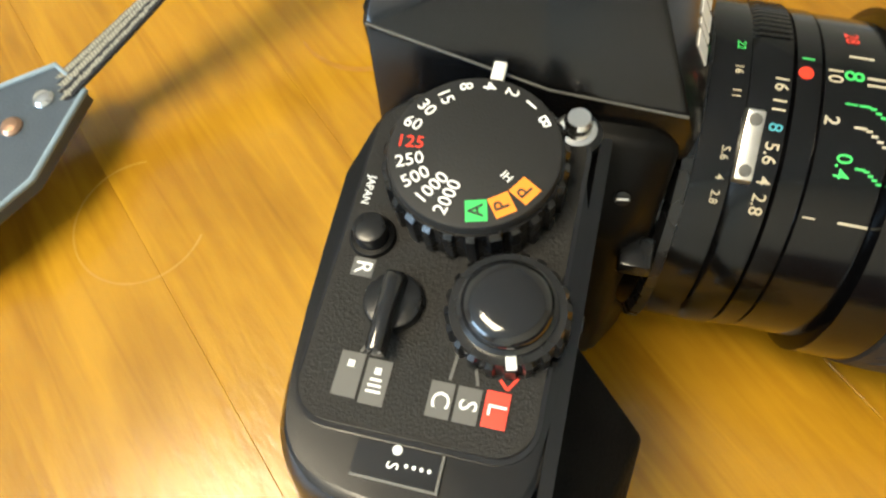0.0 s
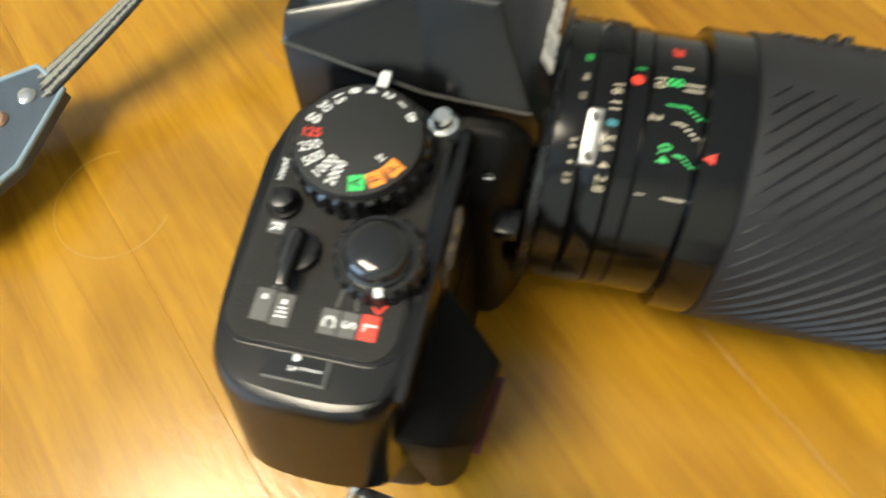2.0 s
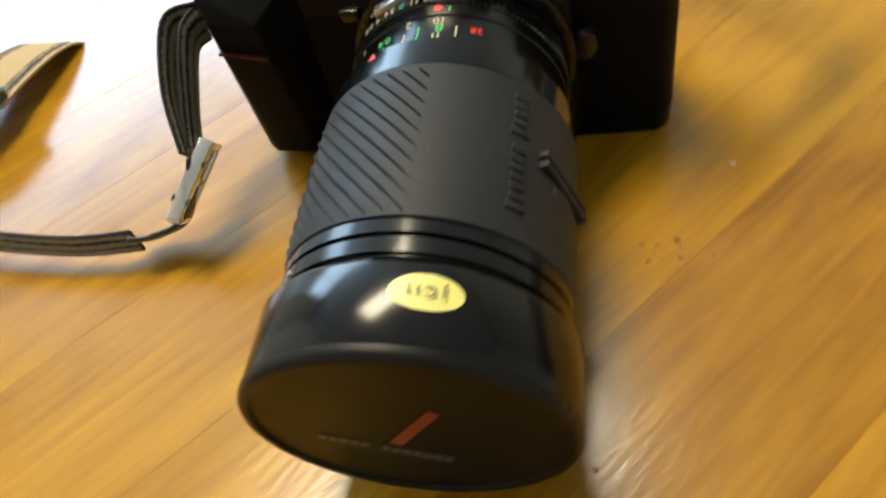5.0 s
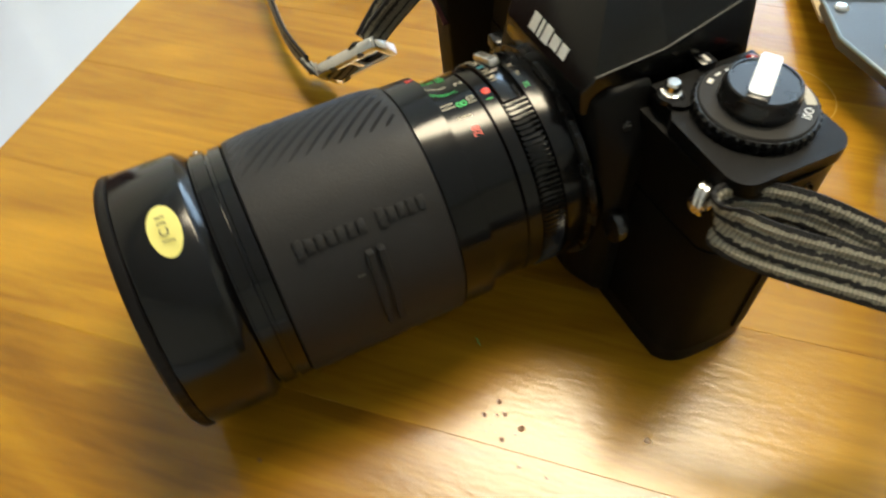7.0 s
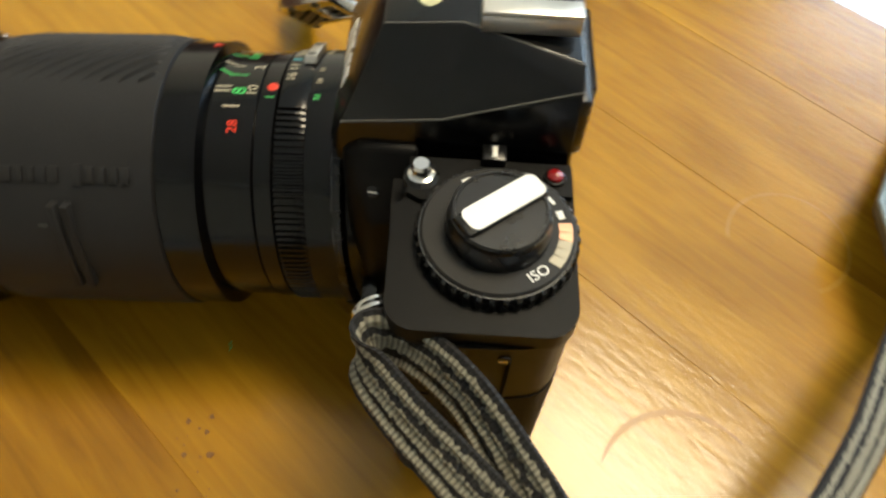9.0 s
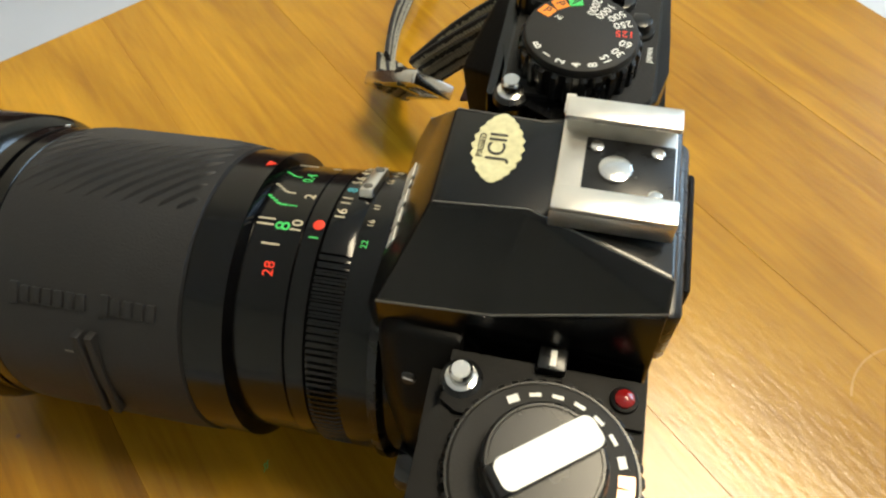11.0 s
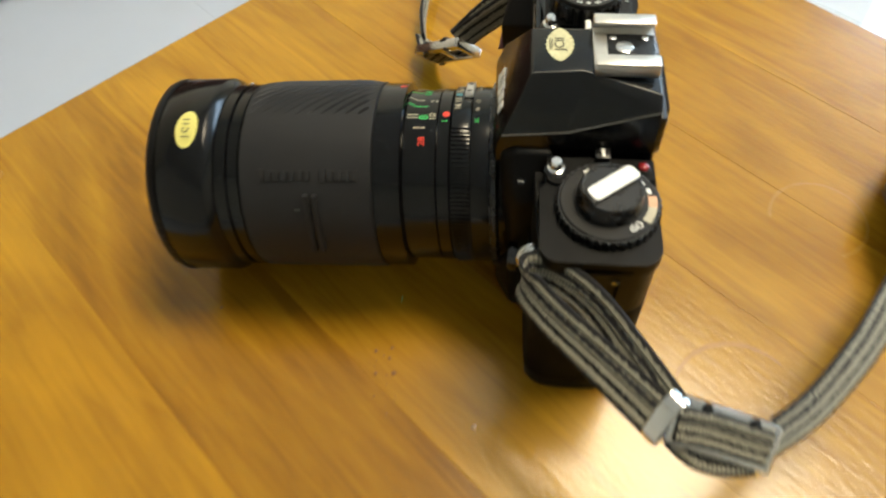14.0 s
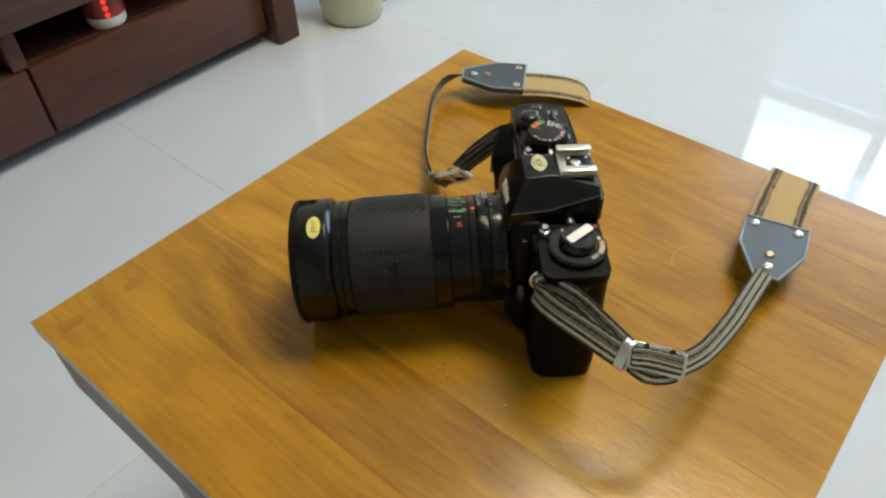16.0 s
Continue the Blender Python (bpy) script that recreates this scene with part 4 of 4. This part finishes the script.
grip_r_inv = (lens.matrix_local @ grip_r.matrix_local).inverted()
for q in range(23):
    y_top = 0.0800 + 0.0043 * q
    hi = 4.0 - max(0.0, (y_top - 0.1180) / 0.000635)
    lo = max(-96.0, 4.0 - (y_top - 0.0765) / 0.000635)
    if hi - lo > 5:
        rib(hi, y_top + 0.000635 * (hi - 4), lo, y_top + 0.000635 * (lo - 4), 0.0336, 0.0014, 0.0007)
for k in range(13):
    if k != 7:
        hgt = 0.0046 if k in (0, 8) else 0.0034
        part("raised_letter_block", box(-0.0010, 0.0010, -hgt / 2, hgt / 2, -0.0006, 0.0006, 0.0002), M_RUBBER, grip_r, m=grip_r_inv @ on_lens(41, 0.1115 - 0.0026 * k, 0.0336) @ pose(0, 0, 0, 0, 0, 90))
part("raised_bar", box(-0.0110, 0.0110, -0.0009, 0.0009, -0.0022, 0.0005, 0.0002), M_RUBBER, grip_r, m=grip_r_inv @ on_lens(70, 0.0935, 0.0336))
part("raised_bar", box(-0.0110, 0.0110, -0.0009, 0.0009, -0.0022, 0.0005, 0.0002), M_RUBBER, grip_r, m=grip_r_inv @ on_lens(70, 0.0965, 0.0336))
part("white_tick", box(-0.0002, 0.0002, -0.0010, 0.0010, -0.0003, 0.0001), M_GREY, grip_r, m=grip_r_inv @ on_lens(60.6, 0.1000, 0.0336))
# oval label on the front barrel
def oval_patch(rx, ry, deg, y, r, n_=28):
    bm = bmesh.new()
    cx = bm.verts.new((r * math.sin(radians(deg)), -y, r * math.cos(radians(deg))))
    rings = [[], []]
    for s_, ring in ((0.5, rings[0]), (1.0, rings[1])):
        for k in range(n_):
            a = 2 * math.pi * k / n_
            t_ = radians(deg) + s_ * rx * math.cos(a) / r
            ring.append(bm.verts.new((r * math.sin(t_), -(y + s_ * ry * math.sin(a)), r * math.cos(t_))))
    for k in range(n_):
        j = (k + 1) % n_
        bm.faces.new((cx, rings[0][k], rings[0][j]))
        bm.faces.new((rings[0][k], rings[1][k], rings[1][j], rings[0][j]))
    return bm


front_inv = (lens.matrix_local @ front.matrix_local).inverted()
st = part("oval_label", oval_patch(0.0070, 0.0038, 15, 0.1374, 0.03565), M_STICKER, front, "pale yellow oval inspection label", m=front_inv @ pose(AX, 0, AZ))
bpy.context.view_layer.update()
lettering("label_text", "J C I I", 0.0031, st.matrix_local.inverted() @ front_inv @ on_lens(15, 0.1374, 0.0362), M_INK, st)
# cap markings: slanted red bar, and the maker's words as bars
cinv = lens.matrix_local.inverted()
part("red_bar", slab([(-1.6, -10.5), (1.4, -10.5), (1.9, 10.5), (-0.6, 10.5)], 0, 0.0002, 0, 1, 0.001), M_CUPRED, capr, m=cinv @ axes((0.0016, -0.1505, 0.044), (1, 0, 0), (0, 0, 1)) @ pose(0, 0, 0, 0, 0, -32))
for k in range(13):
    if k != 7:
        part("cap_word_block", box(-0.0009, 0.0009, -0.0014, 0.0014, 0, 0.0002), M_GREY, capr, m=cinv @ axes((0.0060 - 0.00216 * k, -0.1505, 0.0272 + 0.00085 * k), (-1, 0, 0.39), (-0.39, 0, -1)) @ pose(0, 0, 0, 0, 0, 0))
part("front_pin", disc(0.0008, 0, 0.0004), M_CHROME, front, m=front_inv @ on_lens(-46, 0.1260, 0.0333))

# the heavy lens sags until its cap rests on the table
lens.matrix_local = Matrix.Translation((0, -0.045, AZ + 0.0014)) @ Matrix.Rotation(radians(3.1), 4, "X") @ Matrix.Translation((0, 0.045, -AZ)) @ lens.matrix_local

# ---- the strap ----
R42 = Matrix.Rotation(radians(YAW), 4, "Z")


def local(x, y, z):
    return tuple(R42 @ Vector((x, y, z)))


strap = thing("camera_strap", pose(0, 0, 0), "striped woven neck strap with blue-grey leather ends", "strap")


def ring(c, r, nrm, thick, parent):
    z = Vector(nrm).normalized()
    u = z.orthogonal().normalized()
    v = z.cross(u)
    c = Vector(c)
    return part("split_ring", tube([c + r * (u * math.cos(2 * math.pi * k / 24) + v * math.sin(2 * math.pi * k / 24)) for k in range(24)], thick, 1, 8, True), M_CHROME, parent)


def lug(p, out, parent):
    z = Vector(out).normalized()
    x = z.orthogonal()
    part("strap_lug", lathe([(0.0024, -0.001), (0.0024, 0.0008), (0.0014, 0.0012), (0.0014, 0.0026), (0.0022, 0.0030), (0.0022, 0.0036), (0.0014, 0.0042)], 28), M_CHROME, parent, m=axes(p, x, z.cross(x)))


def buckle(centre, x_dir, y_dir, w, h, parent):
    m_ = axes(centre, x_dir, y_dir)
    bk = part("buckle", box(-w / 2, w / 2, h / 2 - 0.0042, h / 2 + 0.0004, -0.0022, 0.0022, 0.0007), M_CHROME, parent, "chrome strap buckle", m=m_)
    part("bar", box(-w / 2, w / 2, -h / 2, -h / 2 + 0.0026, -0.0022, 0.0022, 0.0007), M_CHROME, bk)
    for s_ in (-1, 1):
        part("bar", box(s_ * w / 2 - 0.0012, s_ * w / 2 + 0.0012, -h / 2, h / 2, -0.0024, 0.0024, 0.0007), M_CHROME, bk)
    part("bar", box(-0.0013, 0.0013, -h / 2, h / 2, -0.0016, 0.0016, 0.0005), M_CHROME, bk)
    for s_ in (-1, 1):
        part("tooth", lathe([(0.0014, -0.0026), (0.0014, 0.0026), (0.0010, 0.0028)], 12), M_KNURL, bk, m=pose(s_ * w / 4, h / 2 - 0.001, 0))
    return bk


def end_plate(tip, a_dir, length, half, z_tip, z_end, parent):
    """A leather tab that joins the narrow band to the wide one."""
    a = Vector((*a_dir, (z_end - z_tip) / length)).normalized()
    p = Vector((-a.y, a.x, 0)).normalized()
    m_ = axes((tip[0], tip[1], z_tip), a, p)
    out = [(0, -7), (0, 7), (26, half), (length, half), (length, -half), (26, -half)]
    pl = part("leather_tab", slab(out, -0.0045, 0, 0.0008, 2, 0.001), M_LEATHER, parent, "blue-grey leather tab with rivets", m=m_)
    inner = [(x * 0.001, y * 0.001, 0.0) for x, y in out]
    part("pale_edge", tube(inner, 0.0009, 1, 8, True), M_PIPING, pl)
    for x, y, mt in ((length - 6, -13, M_CHROME), (length - 6, 13, M_CHROME), (20, 0.5, M_COPPER), (9, 0, M_CHROME)):
        part("rivet", lathe([(0.0030, -0.0005), (0.0030, 0.0005), (0.0022, 0.0013), (0.0008, 0.0016)], 24), mt, pl, m=pose(x / 1000, y / 1000, 0))
    return m_


# end by the rewind knob
lug(local(0.0540, -0.0228, 0.0690), local(0.1, -1, 0.1), strap)
ring(local(0.0552, -0.0243, 0.0712), 0.0036, local(0.9, 0.4, 0.1), 0.0008, strap)
ring(local(0.0540, -0.0247, 0.0712), 0.0036, local(0.9, 0.4, 0.15), 0.0008, strap)
loop = [(0.0652, 0.0750, 0.0672), (0.0600, 0.0560, 0.0692), (0.0566, 0.0410, 0.0712), (0.0572, 0.0290, 0.0722), (0.0608, 0.0222, 0.0724), (0.0646, 0.0235, 0.0716), (0.0660, 0.0340, 0.0690), (0.0665, 0.0550, 0.0668), (0.0676, 0.0750, 0.0655)]
lean = [(-0.75, -0.1, 0.65), (-0.6, 0, 0.78), (-0.45, 0, 0.88), (-0.4, -0.2, 0.88), (-0.4, -0.3, 0.85), (-0.4, -0.3, 0.85), (-0.5, -0.1, 0.85), (-0.65, 0, 0.75), (-0.75, -0.1, 0.65)]
part("webbing", ribbon(loop, lean, 0.0122, 0.0016, 8, 0.0003), M_BRAID, strap, "grey and black striped narrow webbing, looped back on itself")
buckle((0.0585, 0.0855, 0.0640), (-0.5, 0.82, -0.2), (-0.75, -0.3, 0.6), 0.025, 0.0125, strap)
part("keeper_loop", ribbon([(0.0690, 0.0735, 0.0600), (0.0715, 0.0735, 0.0628), (0.0645, 0.0730, 0.0705), (0.0605, 0.0740, 0.0705)], [(0.1, 1, 0)] * 4, 0.0052, 0.0018), M_CHROME, strap, "chrome keeper")
part("webbing", ribbon([(0.0664, 0.0767, 0.0678), (0.0612, 0.0835, 0.0667), (0.0572, 0.0900, 0.0650), (0.0530, 0.0962, 0.0628)], [(-0.75, -0.3, 0.6)] * 4, 0.0092, 0.0020, 8, 0.0003), M_BRAID, strap)
part("webbing", ribbon([(0.0655, 0.0775, 0.0640), (0.0645, 0.0845, 0.0612), (0.0605, 0.0900, 0.0600), (0.0560, 0.0940, 0.0606)], [(-0.75, -0.3, 0.6)] * 4, 0.0108, 0.0020, 8, 0.0003), M_BRAID, strap)
m_near = end_plate((-0.072, 0.0970), (-0.97, -0.24), 52, 19, 0.0200, 0.0145, strap)
part("webbing", ribbon([(0.054, 0.094, 0.0615), (0.028, 0.0985, 0.050), (-0.005, 0.0995, 0.041), (-0.041, 0.0975, 0.029), (-0.078, 0.0955, 0.0185)], [(-0.7, -0.35, 0.6), (-0.3, -0.6, 0.6), (-0.15, -0.8, 0.5), (-0.05, -0.95, 0.3), (0, -1, 0.05)], 0.0112, 0.0016, 10, 0.0003), M_BRAID, strap)
part("wide_webbing", ribbon([(-0.116, 0.0850, 0.0125), (-0.140, 0.0810, 0.0105), (-0.165, 0.0770, 0.0085), (-0.186, 0.0745, 0.0060), (-0.2035, 0.0720, 0.0000), (-0.2060, 0.0715, -0.0200), (-0.2060, 0.0650, -0.0700)], [(0, 1, 0)] * 7, 0.0345, 0.0018, 8), M_BAND, strap, "tan wide webbing with dark stripes")
# end by the grip
lug(local(-0.0800, -0.0140, 0.0555), local(-1, -0.2, -0.1), strap)
lug(local(-0.0800, 0.0010, 0.0565), local(-1, 0, -0.1), strap)
ring(local(-0.0860, -0.0150, 0.0545), 0.0042, local(0.3, 0.9, 0.1), 0.0008, strap)
part("webbing", ribbon([local(-0.0880, -0.0165, 0.0515), (-0.048, -0.080, 0.052), (-0.036, -0.092, 0.040), (-0.028, -0.099, 0.031)], [(0.2, -0.3, 1), (0.3, -0.3, 1), (0.3, -0.2, 1), (0.3, -0.2, 1)], 0.0125, 0.0016, 8, 0.0003), M_BRAID, strap)
part("webbing", ribbon([local(-0.0895, -0.0165, 0.0535), (-0.055, -0.082, 0.054), (-0.043, -0.095, 0.041), (-0.030, -0.102, 0.029)], [(0.2, -0.3, 1), (0.3, -0.3, 1), (0.3, -0.2, 1), (0.3, -0.2, 1)], 0.0125, 0.0016, 8, 0.0003), M_BRAID, strap)
buckle((-0.0255, -0.1050, 0.0225), (0.15, -0.75, -0.5), (0.6, -0.2, 0.6), 0.026, 0.0155, strap)
part("webbing", ribbon([(-0.027, -0.101, 0.030), (-0.0240, -0.113, 0.014), (-0.0300, -0.124, 0.009), (-0.0345, -0.131, 0.0095)], [(0.6, -0.2, 0.6)] * 4, 0.0125, 0.0016, 8, 0.0003), M_BRAID, strap)
end_plate((-0.143, -0.1880), (-0.52, 0.854), 51, 19, 0.0180, 0.0150, strap)
part("webbing", ribbon([(-0.0330, -0.130, 0.0095), (-0.048, -0.147, 0.0100), (-0.075, -0.168, 0.0110), (-0.105, -0.188, 0.0130), (-0.128, -0.1955, 0.0150), (-0.1415, -0.1900, 0.0165)], [(0.2, 0.1, 1), (0.1, 0, 1), (0.1, 0.1, 1), (0.1, 0.1, 1), (0.2, 0.3, 0.9), (0.9, 0.3, 0.3)], 0.0110, 0.0016, 10, 0.0003), M_BRAID, strap)
part("wide_webbing", ribbon([(-0.160, -0.152, 0.0130), (-0.172, -0.141, 0.0115), (-0.184, -0.127, 0.0095), (-0.194, -0.115, 0.0065), (-0.2025, -0.1045, 0.0005), (-0.2075, -0.0985, -0.0150), (-0.2095, -0.0960, -0.0600)], [(0.77, 0.63, 0)] * 7, 0.0345, 0.0018, 8), M_BAND, strap, "tan wide webbing with dark stripes")

# ---- floor tiles ----
tile = box(-0.29985, 0.29985, -0.29985, 0.29985, -0.012, 0.0, 0.0001, 1)
tile_floor = bpy.data.objects["floor"]
first = part("tile", tile, M_TILE, tile_floor, smooth=False, m=pose(-2.88, -1.30, FLOOR_Z))
for i in range(10):
    for j in range(7):
        if i or j:
            t_ = new("tile", first.data)
            t_.parent = tile_floor
            t_.matrix_local = pose(-2.88 + 0.6 * i, -1.30 + 0.6 * j, FLOOR_Z)
